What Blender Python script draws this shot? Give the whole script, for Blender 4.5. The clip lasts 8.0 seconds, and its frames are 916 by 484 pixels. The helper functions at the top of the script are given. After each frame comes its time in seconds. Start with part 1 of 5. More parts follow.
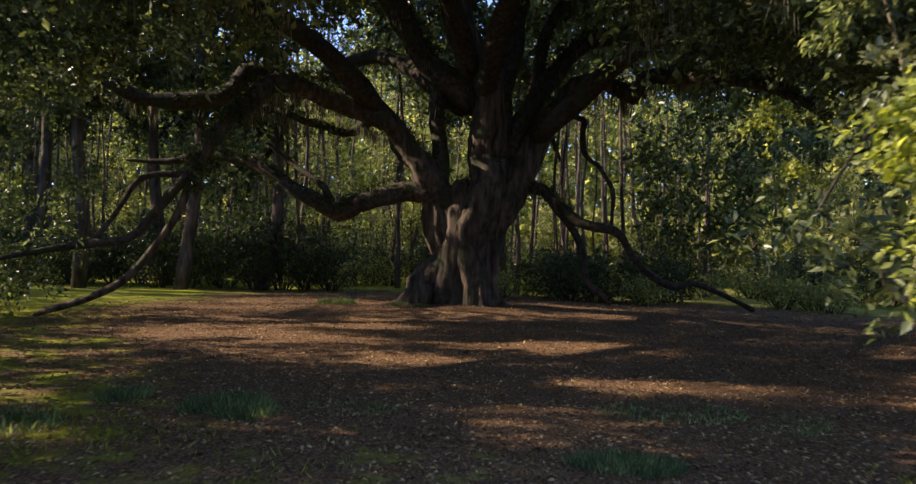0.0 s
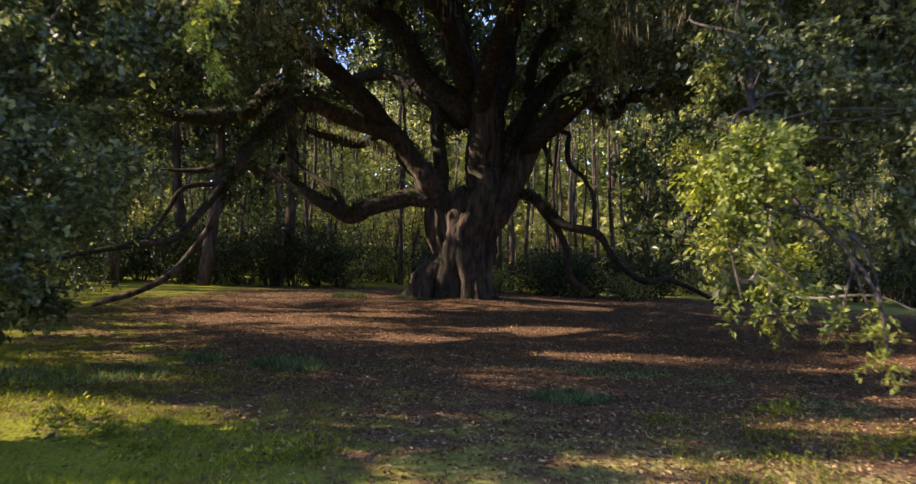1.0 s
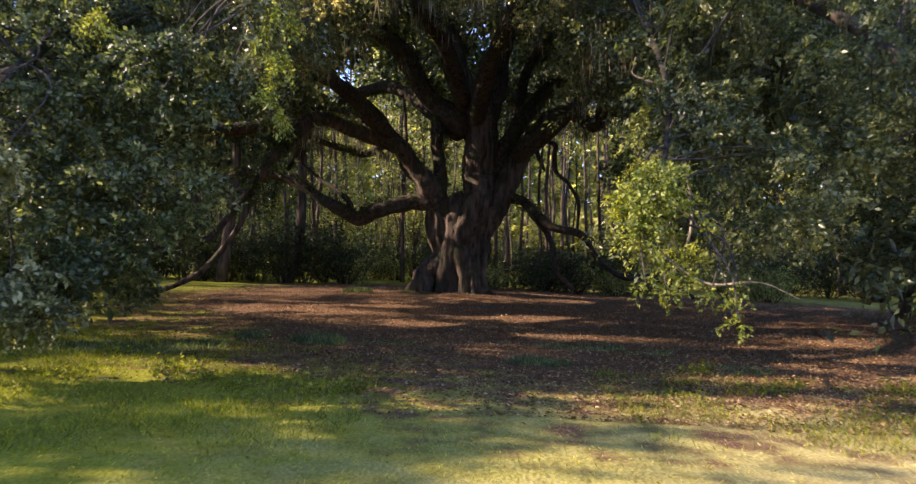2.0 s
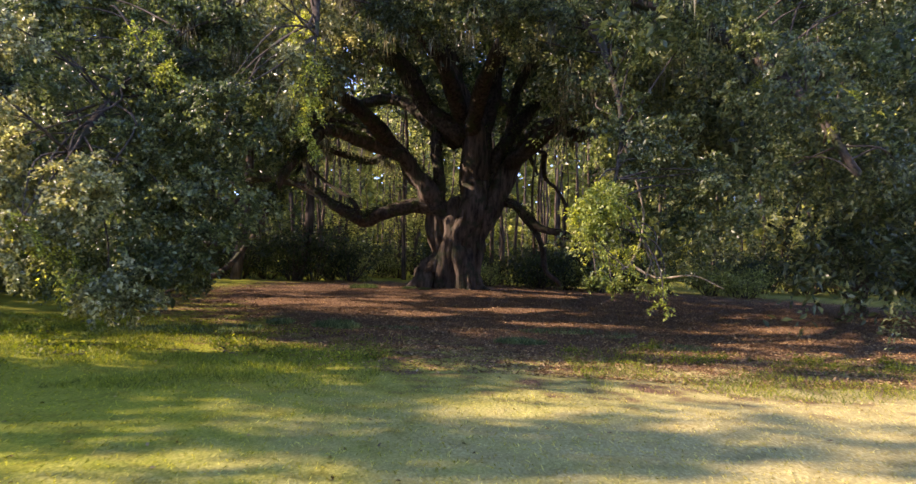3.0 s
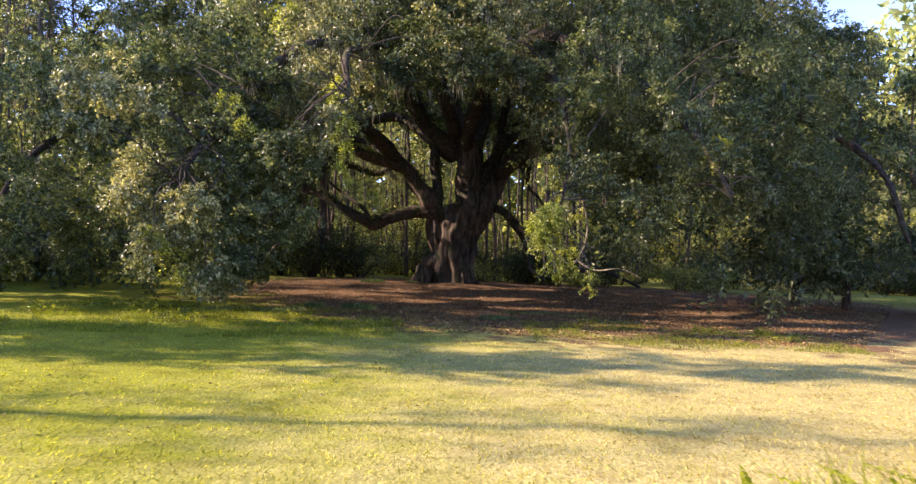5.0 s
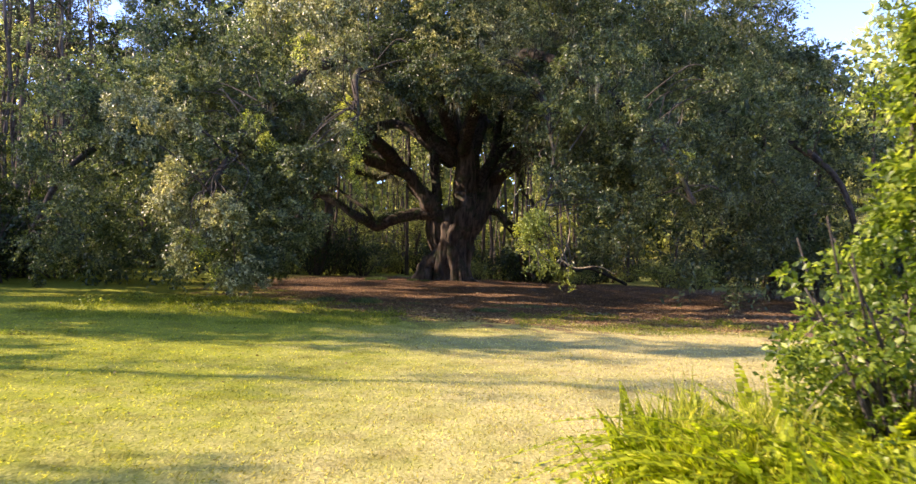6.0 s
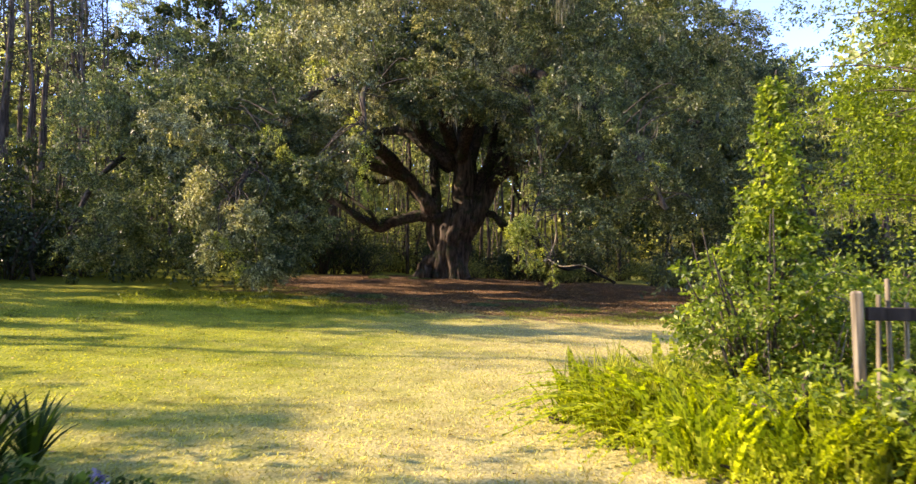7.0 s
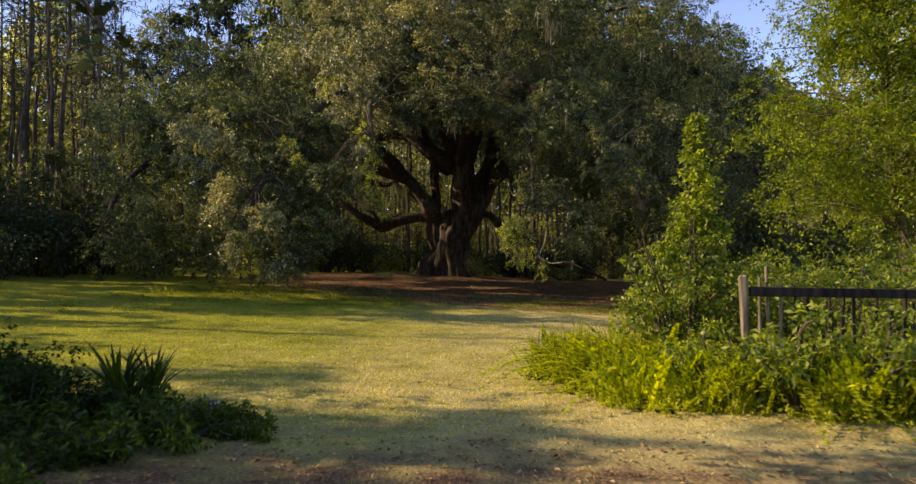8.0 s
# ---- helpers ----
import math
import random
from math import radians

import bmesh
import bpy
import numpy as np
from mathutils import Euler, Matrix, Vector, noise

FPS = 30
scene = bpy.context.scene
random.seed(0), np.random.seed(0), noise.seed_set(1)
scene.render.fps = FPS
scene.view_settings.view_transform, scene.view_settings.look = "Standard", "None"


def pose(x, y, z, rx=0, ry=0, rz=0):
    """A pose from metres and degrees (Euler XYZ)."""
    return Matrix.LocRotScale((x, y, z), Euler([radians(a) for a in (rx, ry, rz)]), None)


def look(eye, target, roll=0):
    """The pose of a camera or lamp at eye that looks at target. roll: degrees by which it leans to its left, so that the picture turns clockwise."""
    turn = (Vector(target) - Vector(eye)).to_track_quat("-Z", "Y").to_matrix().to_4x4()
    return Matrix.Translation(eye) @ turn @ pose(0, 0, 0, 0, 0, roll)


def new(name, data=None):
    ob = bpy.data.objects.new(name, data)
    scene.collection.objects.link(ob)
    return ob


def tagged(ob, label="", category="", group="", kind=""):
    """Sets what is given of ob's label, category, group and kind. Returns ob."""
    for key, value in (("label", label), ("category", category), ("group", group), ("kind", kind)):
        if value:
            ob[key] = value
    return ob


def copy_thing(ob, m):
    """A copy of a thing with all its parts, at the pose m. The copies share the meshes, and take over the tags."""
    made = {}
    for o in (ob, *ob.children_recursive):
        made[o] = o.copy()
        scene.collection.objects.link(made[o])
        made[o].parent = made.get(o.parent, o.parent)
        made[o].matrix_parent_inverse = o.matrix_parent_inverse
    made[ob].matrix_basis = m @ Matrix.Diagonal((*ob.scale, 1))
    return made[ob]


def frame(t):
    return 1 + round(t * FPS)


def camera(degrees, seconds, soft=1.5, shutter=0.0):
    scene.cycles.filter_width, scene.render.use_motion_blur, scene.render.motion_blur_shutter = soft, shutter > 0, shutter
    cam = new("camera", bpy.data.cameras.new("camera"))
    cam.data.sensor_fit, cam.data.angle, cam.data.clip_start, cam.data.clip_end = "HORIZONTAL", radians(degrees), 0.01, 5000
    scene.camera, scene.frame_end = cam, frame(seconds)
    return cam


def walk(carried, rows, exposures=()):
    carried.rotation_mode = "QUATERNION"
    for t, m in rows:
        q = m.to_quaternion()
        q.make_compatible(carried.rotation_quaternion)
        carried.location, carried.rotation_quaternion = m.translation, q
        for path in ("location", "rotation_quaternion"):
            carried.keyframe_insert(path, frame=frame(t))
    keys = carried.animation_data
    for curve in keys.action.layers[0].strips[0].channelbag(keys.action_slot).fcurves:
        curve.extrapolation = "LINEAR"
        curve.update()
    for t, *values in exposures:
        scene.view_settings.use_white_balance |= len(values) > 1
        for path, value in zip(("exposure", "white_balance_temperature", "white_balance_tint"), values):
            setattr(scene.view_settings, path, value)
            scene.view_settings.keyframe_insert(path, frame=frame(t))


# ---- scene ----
cam = camera(61.3, 8.0, soft=1.4, shutter=0.35)
METRES, EYE, TILT, LEAN, TURN = 19.75, 1.6, 0.0, 1.4, 0.0
ROWS = [
    (0.0, 0.0, 0.0, 0.0, -0.04, 1.14, -2.14),
    (0.5, 0.0006, -0.069, -0.0002, -0.06, 1.13, -2.14),
    (1.0, 0.0017, -0.1389, -0.0011, -0.08, 1.1, -2.13),
    (1.5, 0.0027, -0.2079, -0.002, -0.11, 1.08, -2.11),
    (3.0, 0.0077, -0.4053, -0.003, -0.19, 1.02, -2.11),
    (3.5, 0.0095, -0.4695, -0.0029, -0.19, 0.98, -2.1),
    (4.0, 0.0116, -0.5317, -0.0027, -0.2, 0.96, -2.1),
    (4.5, 0.0139, -0.5924, -0.0031, -0.2, 0.97, -2.1),
    (6.0, 0.019, -0.7716, -0.0035, -0.25, 0.93, -2.07),
    (6.5, 0.0204, -0.8295, -0.0035, -0.27, 0.91, -2.08),
    (7.0, 0.022, -0.8873, -0.0034, -0.28, 0.92, -2.08),
    (7.5, 0.0224, -0.9452, -0.0041, -0.3, 0.93, -2.02),
    (8.0, 0.023, -0.9996, -0.006, -0.33, 0.89, -2.0),
]

EXPOSURES = [(0.0, 1.0, 6900, 19), (1.5, 1.28, 7000, 29), (3.0, 1.43, 7000, 30), (6.0, 1.45, 7000, 27), (7.3, 1.45, 7600, 22), (7.7, 1.08, 8000, 21), (8.0, 0.4, 8500, 22)]
walk(cam, [(t, pose(0, 0, EYE, TILT, LEAN, TURN) @ pose(METRES * x, METRES * y, METRES * z, 90 + pitch, roll, yaw)) for t, x, y, z, yaw, pitch, roll in ROWS], EXPOSURES)

# ---- sky and sun ----
SUN_HIGH, SUN_ROUND = 33.0, 268.0
world = bpy.data.worlds.new("sky")
scene.world = world
world.use_nodes = True
sky = world.node_tree.nodes.new("ShaderNodeTexSky")
sky.sky_type, sky.sun_disc = "NISHITA", False
sky.sun_elevation, sky.sun_rotation = radians(SUN_HIGH), radians(SUN_ROUND)
sky.air_density, sky.dust_density, sky.ozone_density = 0.6, 0.1, 2.3
sky.altitude = 6000
world.node_tree.nodes["Background"].inputs["Strength"].default_value = 0.5
world.node_tree.links.new(sky.outputs[0], world.node_tree.nodes["Background"].inputs["Color"])
sun_data = bpy.data.lights.new("sun", "SUN")
sun_data.energy, sun_data.angle, sun_data.color = 4.7, radians(0.6), (1.0, 0.88, 0.7)
sun = new("sun", sun_data)
TO_SUN = Vector((math.sin(radians(SUN_ROUND)) * math.cos(radians(SUN_HIGH)), math.cos(radians(SUN_ROUND)) * math.cos(radians(SUN_HIGH)), math.sin(radians(SUN_HIGH))))
sun.matrix_world = look(TO_SUN * 80, (0, 0, 0))

# ---- materials ----
rng = np.random.default_rng(7)


def blank(name):
    m = bpy.data.materials.new(name)
    m.use_nodes = True
    return m, m.node_tree.nodes, m.node_tree.links, m.node_tree.nodes["Principled BSDF"]


def ramp(nodes, stops):
    r = nodes.new("ShaderNodeValToRGB")
    while len(r.color_ramp.elements) < len(stops):
        r.color_ramp.elements.new(0.5)
    for e, (p, c) in zip(r.color_ramp.elements, stops):
        e.position, e.color = p, (*c, 1)
    return r


def noisy(nodes, links, scale, detail=4.0, stretch=None, where="Object", rough=0.55):
    n = nodes.new("ShaderNodeTexNoise")
    n.inputs["Scale"].default_value, n.inputs["Detail"].default_value, n.inputs["Roughness"].default_value = scale, detail, rough
    tc = nodes.new("ShaderNodeTexCoord")
    if stretch:
        mp = nodes.new("ShaderNodeMapping")
        mp.inputs["Scale"].default_value = stretch
        links.new(tc.outputs[where], mp.inputs["Vector"])
        links.new(mp.outputs[0], n.inputs["Vector"])
    else:
        links.new(tc.outputs[where], n.inputs["Vector"])
    return n


def mixed(nodes, links, fac, a, b, kind="MIX"):
    """A colour mix; fac, a and b are sockets or values."""
    mx = nodes.new("ShaderNodeMix")
    mx.data_type, mx.blend_type = "RGBA", kind
    for sock, v in ((mx.inputs[0], fac), (mx.inputs[6], a), (mx.inputs[7], b)):
        if isinstance(v, bpy.types.NodeSocket):
            links.new(v, sock)
        else:
            sock.default_value = v if isinstance(v, float) else (*v, 1)
    return mx.outputs[2]


def leaf_mat(name, dark, mid, light, through_col, share=0.35, rough=0.42, gloss=0.5, patch=0.5):
    """Leaves: colour by leaf and by patch, a waxy surface and light that shines through."""
    m, nodes, links, bsdf = blank(name)
    geo = nodes.new("ShaderNodeNewGeometry")
    # The ramp's end overshoots light so that a few leaves pass for glints.
    by_leaf = ramp(nodes, [(0.0, [0.75 * c for c in dark]), (0.6, mid), (0.85, light), (1.0, [1.3 * c for c in light])])
    links.new(geo.outputs["Random Per Island"], by_leaf.inputs[0])
    big = noisy(nodes, links, patch, 2.0)
    tone = ramp(nodes, [(0.35, (0.54, 0.6, 0.6)), (0.65, (1.3, 1.22, 1.04))])
    links.new(big.outputs["Fac"], tone.inputs[0])
    col = mixed(nodes, links, 1.0, by_leaf.outputs[0], tone.outputs[0], "MULTIPLY")
    links.new(col, bsdf.inputs["Base Color"])
    bsdf.inputs["Roughness"].default_value = rough
    bsdf.inputs["Specular IOR Level"].default_value = gloss
    tr = nodes.new("ShaderNodeBsdfTranslucent")
    links.new(mixed(nodes, links, 1.0, col, through_col, "MULTIPLY"), tr.inputs["Color"])
    mx = nodes.new("ShaderNodeMixShader")
    mx.inputs[0].default_value = share
    links.new(bsdf.outputs[0], mx.inputs[1])
    links.new(tr.outputs[0], mx.inputs[2])
    links.new(mx.outputs[0], nodes["Material Output"].inputs["Surface"])
    return m


def bark_mat(name, dark, light, moss=None, scale=6.0, depth=0.5, stretch=(1, 1, 0.16)):
    m, nodes, links, bsdf = blank(name)
    fine = noisy(nodes, links, scale, 8.0, stretch)
    coarse = noisy(nodes, links, 0.9, 4.0)
    base = ramp(nodes, [(0.36, dark), (0.66, light)])
    links.new(fine.outputs["Fac"], base.inputs[0])
    tone = ramp(nodes, [(0.35, (0.7, 0.68, 0.66)), (0.68, (1.2, 1.15, 1.1))])
    links.new(coarse.outputs["Fac"], tone.inputs[0])
    col = mixed(nodes, links, 1.0, base.outputs[0], tone.outputs[0], "MULTIPLY")
    if moss:
        spots = noisy(nodes, links, 2.3, 6.0)
        cut = ramp(nodes, [(0.52, (0, 0, 0)), (0.64, (1, 1, 1))])
        links.new(spots.outputs["Fac"], cut.inputs[0])
        col = mixed(nodes, links, cut.outputs[0], col, moss)
    links.new(col, bsdf.inputs["Base Color"])
    bsdf.inputs["Roughness"].default_value = 0.92
    bsdf.inputs["Specular IOR Level"].default_value = 0.2
    bump = nodes.new("ShaderNodeBump")
    bump.inputs["Strength"].default_value, bump.inputs["Distance"].default_value = depth, 0.05
    links.new(fine.outputs["Fac"], bump.inputs["Height"])
    links.new(bump.outputs[0], bsdf.inputs["Normal"])
    return m


M_OAK_LEAF = leaf_mat("oak_leaf", (0.05, 0.071, 0.033), (0.106, 0.138, 0.06), (0.25, 0.272, 0.132), (1.55, 1.68, 1.0), 0.38, 0.35, 0.52, 0.33)
# Yellower oak leaf, paled further so sunny lobes carry sunlight in their colour.
M_OAK_OLIVE_LIT = leaf_mat("oak_leaf_olive_lit", (0.112, 0.125, 0.055), (0.29, 0.292, 0.138), (0.53, 0.51, 0.3), (1.55, 1.6, 0.95), 0.36, 0.34, 0.65, 0.5)
# Oak leaf brightened to yellow-green; the sun on the sprays is in this colour.
M_OAK_YELLOW_LIT = leaf_mat("oak_leaf_yellow_lit", (0.11, 0.145, 0.03), (0.3, 0.345, 0.07), (0.52, 0.55, 0.15), (1.7, 1.7, 0.7), 0.4, 0.45, 0.45, 0.6)
M_WOOD_LEAF = leaf_mat("woodland_leaf", (0.14, 0.155, 0.065), (0.31, 0.32, 0.14), (0.48, 0.47, 0.23), (1.85, 1.9, 1.0), 0.56, 0.5, 0.4, 0.25)
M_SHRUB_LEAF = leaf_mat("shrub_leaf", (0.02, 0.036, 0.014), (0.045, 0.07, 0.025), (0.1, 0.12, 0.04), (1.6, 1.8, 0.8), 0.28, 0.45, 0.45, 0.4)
M_PINE_LEAF = leaf_mat("pine_needles", (0.02, 0.035, 0.012), (0.045, 0.065, 0.02), (0.09, 0.10, 0.03), (1.5, 1.6, 0.8), 0.25, 0.5, 0.4, 0.3)
M_FERN = leaf_mat("fern_green", (0.2, 0.26, 0.013), (0.44, 0.5, 0.028), (0.66, 0.67, 0.085), (1.8, 1.8, 0.55), 0.58, 0.5, 0.35, 1.2)
M_VINE = leaf_mat("vine_leaf", (0.09, 0.155, 0.02), (0.205, 0.28, 0.036), (0.38, 0.43, 0.085), (1.8, 1.8, 0.6), 0.48, 0.42, 0.45, 0.9)
M_YELLOW_TREE = leaf_mat("yellow_green_leaf", (0.075, 0.125, 0.01), (0.145, 0.21, 0.016), (0.225, 0.285, 0.03), (1.8, 1.8, 0.5), 0.5, 0.5, 0.35, 0.7)
M_WEED = leaf_mat("weed_leaf", (0.10, 0.14, 0.012), (0.2, 0.24, 0.022), (0.34, 0.34, 0.045), (1.6, 1.7, 0.6), 0.35, 0.5, 0.35, 1.0)
M_TALL = leaf_mat("tall_grass_blade", (0.15, 0.19, 0.016), (0.34, 0.37, 0.036), (0.52, 0.5, 0.1), (1.6, 1.6, 0.6), 0.45, 0.55, 0.3, 1.5)
M_TUFT = leaf_mat("tuft_grass", (0.07, 0.11, 0.045), (0.15, 0.21, 0.095), (0.29, 0.34, 0.18), (1.6, 1.7, 0.9), 0.4, 0.55, 0.3, 1.0)
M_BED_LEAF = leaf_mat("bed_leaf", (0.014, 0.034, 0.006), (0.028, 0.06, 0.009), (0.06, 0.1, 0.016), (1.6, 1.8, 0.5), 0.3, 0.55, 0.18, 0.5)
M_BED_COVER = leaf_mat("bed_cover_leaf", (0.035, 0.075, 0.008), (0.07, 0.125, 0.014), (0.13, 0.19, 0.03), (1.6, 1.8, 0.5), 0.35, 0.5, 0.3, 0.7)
M_LITTER = leaf_mat("fallen_leaf", (0.115, 0.063, 0.03), (0.26, 0.157, 0.075), (0.48, 0.335, 0.185), (1.2, 1.0, 0.8), 0.1, 0.6, 0.2, 0.8)
M_MOSS = leaf_mat("hanging_moss", (0.10, 0.10, 0.075), (0.19, 0.185, 0.14), (0.3, 0.29, 0.22), (1.2, 1.15, 0.9), 0.4, 0.9, 0.1, 0.8)
M_FLOWER = leaf_mat("lilac_petal", (0.42, 0.3, 0.55), (0.5, 0.38, 0.62), (0.62, 0.52, 0.7), (1.1, 1.0, 1.1), 0.3, 0.6, 0.3, 1.0)
M_OAK_BARK = bark_mat("oak_bark", (0.032, 0.025, 0.02), (0.16, 0.126, 0.098), (0.045, 0.05, 0.028), 7.0, 0.9)
M_LIMB_BARK = bark_mat("oak_limb_bark", (0.028, 0.023, 0.019), (0.1, 0.082, 0.066), (0.045, 0.055, 0.025), 9.0, 0.8, (1, 1, 1))
M_TWIG = bark_mat("twig_bark", (0.04, 0.034, 0.028), (0.11, 0.095, 0.08), None, 14.0, 0.3, (1, 1, 1))
M_PINE_BARK = bark_mat("pine_bark", (0.05, 0.04, 0.033), (0.2, 0.155, 0.12), None, 9.0, 0.7)
M_GREY_WOOD = bark_mat("weathered_post", (0.12, 0.1, 0.066), (0.36, 0.315, 0.225), None, 16.0, 0.3, (1, 1, 0.1))
M_DARK_WOOD = bark_mat("dark_fence_wood", (0.022, 0.018, 0.015), (0.07, 0.055, 0.045), None, 14.0, 0.4, (1, 1, 0.15))


def calc_with(nodes, links):
    def calc(op, a, b=0.0):
        n = nodes.new("ShaderNodeMath")
        n.operation = op
        for sock, v in zip(n.inputs, (a, b)):
            if isinstance(v, bpy.types.NodeSocket):
                links.new(v, sock)
            else:
                sock.default_value = v
        return n.outputs[0]
    return calc


def lawn_colour(nodes, links, calc, sep, grain):
    """Green turf that dries to straw, more so to the right and in patches."""
    green = ramp(nodes, [(0.2, (0.136, 0.16, 0.012)), (0.55, (0.236, 0.252, 0.023)), (0.85, (0.345, 0.33, 0.05))])
    straw = ramp(nodes, [(0.2, (0.27, 0.225, 0.08)), (0.55, (0.42, 0.36, 0.14)), (0.85, (0.6, 0.53, 0.25))])
    links.new(grain, green.inputs[0])
    links.new(grain, straw.inputs[0])
    mid = noisy(nodes, links, 2.2, 6.0).outputs["Fac"]
    wide = noisy(nodes, links, 0.3, 3.0).outputs["Fac"]
    east = calc("MULTIPLY", calc("MINIMUM", calc("MAXIMUM", calc("ADD", sep.outputs[0], -0.2), -6.0), 6.0), 0.075)
    north = calc("MULTIPLY", calc("MINIMUM", calc("MAXIMUM", calc("ADD", sep.outputs[1], 1.0), 0.0), 18.0), -0.032)
    south = calc("MULTIPLY", calc("MINIMUM", calc("MAXIMUM", calc("ADD", sep.outputs[1], 4.0), -8.0), 0.0), -0.016)
    dry = ramp(nodes, [(0.25, (0, 0, 0)), (0.7, (1, 1, 1))])
    links.new(calc("ADD", calc("ADD", calc("ADD", calc("ADD", calc("MULTIPLY", mid, 0.5), calc("MULTIPLY", wide, 0.5)), east), north), south), dry.inputs[0])
    worn = ramp(nodes, [(0.34, (0.66, 0.62, 0.55)), (0.5, (0.97, 0.97, 0.96)), (0.68, (1.16, 1.15, 1.1))])
    links.new(noisy(nodes, links, 1.6, 10.0, rough=0.78).outputs["Fac"], worn.inputs[0])
    return mixed(nodes, links, 1.0, mixed(nodes, links, dry.outputs[0], green.outputs[0], straw.outputs[0]), worn.outputs[0], "MULTIPLY")


def ground_mat():
    m, nodes, links, bsdf = blank("ground")
    calc = calc_with(nodes, links)
    tc = nodes.new("ShaderNodeTexCoord")
    sep = nodes.new("ShaderNodeSeparateXYZ")
    links.new(tc.outputs["Object"], sep.inputs[0])
    fine = noisy(nodes, links, 28.0, 6.0).outputs["Fac"]
    mid = noisy(nodes, links, 2.2, 6.0).outputs["Fac"]
    wide = noisy(nodes, links, 0.28, 3.0).outputs["Fac"]
    turf = noisy(nodes, links, 36.0, 7.0, rough=0.7).outputs["Fac"]
    lawn = lawn_colour(nodes, links, calc, sep, calc("ADD", calc("MULTIPLY", calc("ADD", turf, -0.5), 2.4), 0.5))
    # leaf litter in a wide oval under the oak, and a trodden strip at the near end
    litter = ramp(nodes, [(0.3, (0.036, 0.02, 0.011)), (0.5, (0.125, 0.071, 0.038)), (0.68, (0.37, 0.235, 0.13))])
    links.new(noisy(nodes, links, 40.0, 5.0).outputs["Fac"], litter.inputs[0])
    ox = calc("MAXIMUM", calc("MULTIPLY", calc("ADD", sep.outputs[0], -3.0), 1 / 19.0), calc("MULTIPLY", calc("ADD", sep.outputs[0], -3.0), -1 / 13.0))
    oy = calc("MULTIPLY", calc("ADD", calc("ADD", sep.outputs[1], calc("MULTIPLY", sep.outputs[0], 0.15)), -19.45), 1 / 18.0)
    far = calc("SQRT", calc("ADD", calc("MULTIPLY", ox, ox), calc("MULTIPLY", oy, oy)))
    edge = calc("ADD", calc("ADD", far, calc("MULTIPLY", calc("ADD", mid, -0.5), 0.7)), calc("MULTIPLY", calc("ADD", wide, -0.5), 0.7))
    cover = ramp(nodes, [(0.84, (1, 1, 1)), (1.08, (0, 0, 0))])
    links.new(edge, cover.inputs[0])
    near = ramp(nodes, [(0.3, (0, 0, 0)), (0.7, (1, 1, 1))])
    links.new(calc("ADD", calc("MULTIPLY", calc("ADD", sep.outputs[1], 12.6), -0.22), calc("ADD", calc("MULTIPLY", mid, 0.9), -0.25)), near.inputs[0])
    cover_all = calc("MAXIMUM", cover.outputs[0], near.outputs[0])
    links.new(mixed(nodes, links, cover_all, lawn, litter.outputs[0]), bsdf.inputs["Base Color"])
    bsdf.inputs["Roughness"].default_value = 0.95
    bsdf.inputs["Specular IOR Level"].default_value = 0.15
    bump = nodes.new("ShaderNodeBump")
    bump.inputs["Strength"].default_value, bump.inputs["Distance"].default_value = 0.7, 0.03
    links.new(calc("ADD", fine, mid), bump.inputs["Height"])
    links.new(bump.outputs[0], bsdf.inputs["Normal"])
    return m


def grass_mat():
    m, nodes, links, bsdf = blank("grass_blade")
    calc = calc_with(nodes, links)
    tc = nodes.new("ShaderNodeTexCoord")
    sep = nodes.new("ShaderNodeSeparateXYZ")
    links.new(tc.outputs["Object"], sep.inputs[0])
    geo = nodes.new("ShaderNodeNewGeometry")
    col = mixed(nodes, links, 1.0, lawn_colour(nodes, links, calc, sep, geo.outputs["Random Per Island"]), (1.35, 1.35, 1.3), "MULTIPLY")
    links.new(col, bsdf.inputs["Base Color"])
    bsdf.inputs["Roughness"].default_value = 0.6
    tr = nodes.new("ShaderNodeBsdfTranslucent")
    links.new(mixed(nodes, links, 1.0, col, (1.5, 1.5, 0.7), "MULTIPLY"), tr.inputs["Color"])
    mx = nodes.new("ShaderNodeMixShader")
    mx.inputs[0].default_value = 0.55
    links.new(bsdf.outputs[0], mx.inputs[1])
    links.new(tr.outputs[0], mx.inputs[2])
    links.new(mx.outputs[0], nodes["Material Output"].inputs["Surface"])
    return m


M_GRASS = grass_mat()
M_GROUND = ground_mat()


# ---- building helpers ----
def mesh_of(name, verts, faces, smooth=False):
    """A mesh from an array of corners and an array of faces of one size."""
    verts, faces = np.asarray(verts, np.float32), np.asarray(faces, np.int32)
    me = bpy.data.meshes.new(name)
    me.vertices.add(len(verts))
    me.vertices.foreach_set("co", verts.ravel())
    k = faces.shape[1]
    me.loops.add(faces.size)
    me.loops.foreach_set("vertex_index", faces.ravel())
    me.polygons.add(len(faces))
    me.polygons.foreach_set("loop_start", np.arange(0, faces.size, k, dtype=np.int32))
    if smooth:
        me.polygons.foreach_set("use_smooth", np.ones(len(faces), bool))
    me.update(calc_edges=True)
    return me


def thing(name, label, category, at=(0, 0, 0), group="", kind=""):
    ob = new(name)
    ob.empty_display_size = 0.2
    ob.location = at
    return tagged(ob, label, category, group, kind)


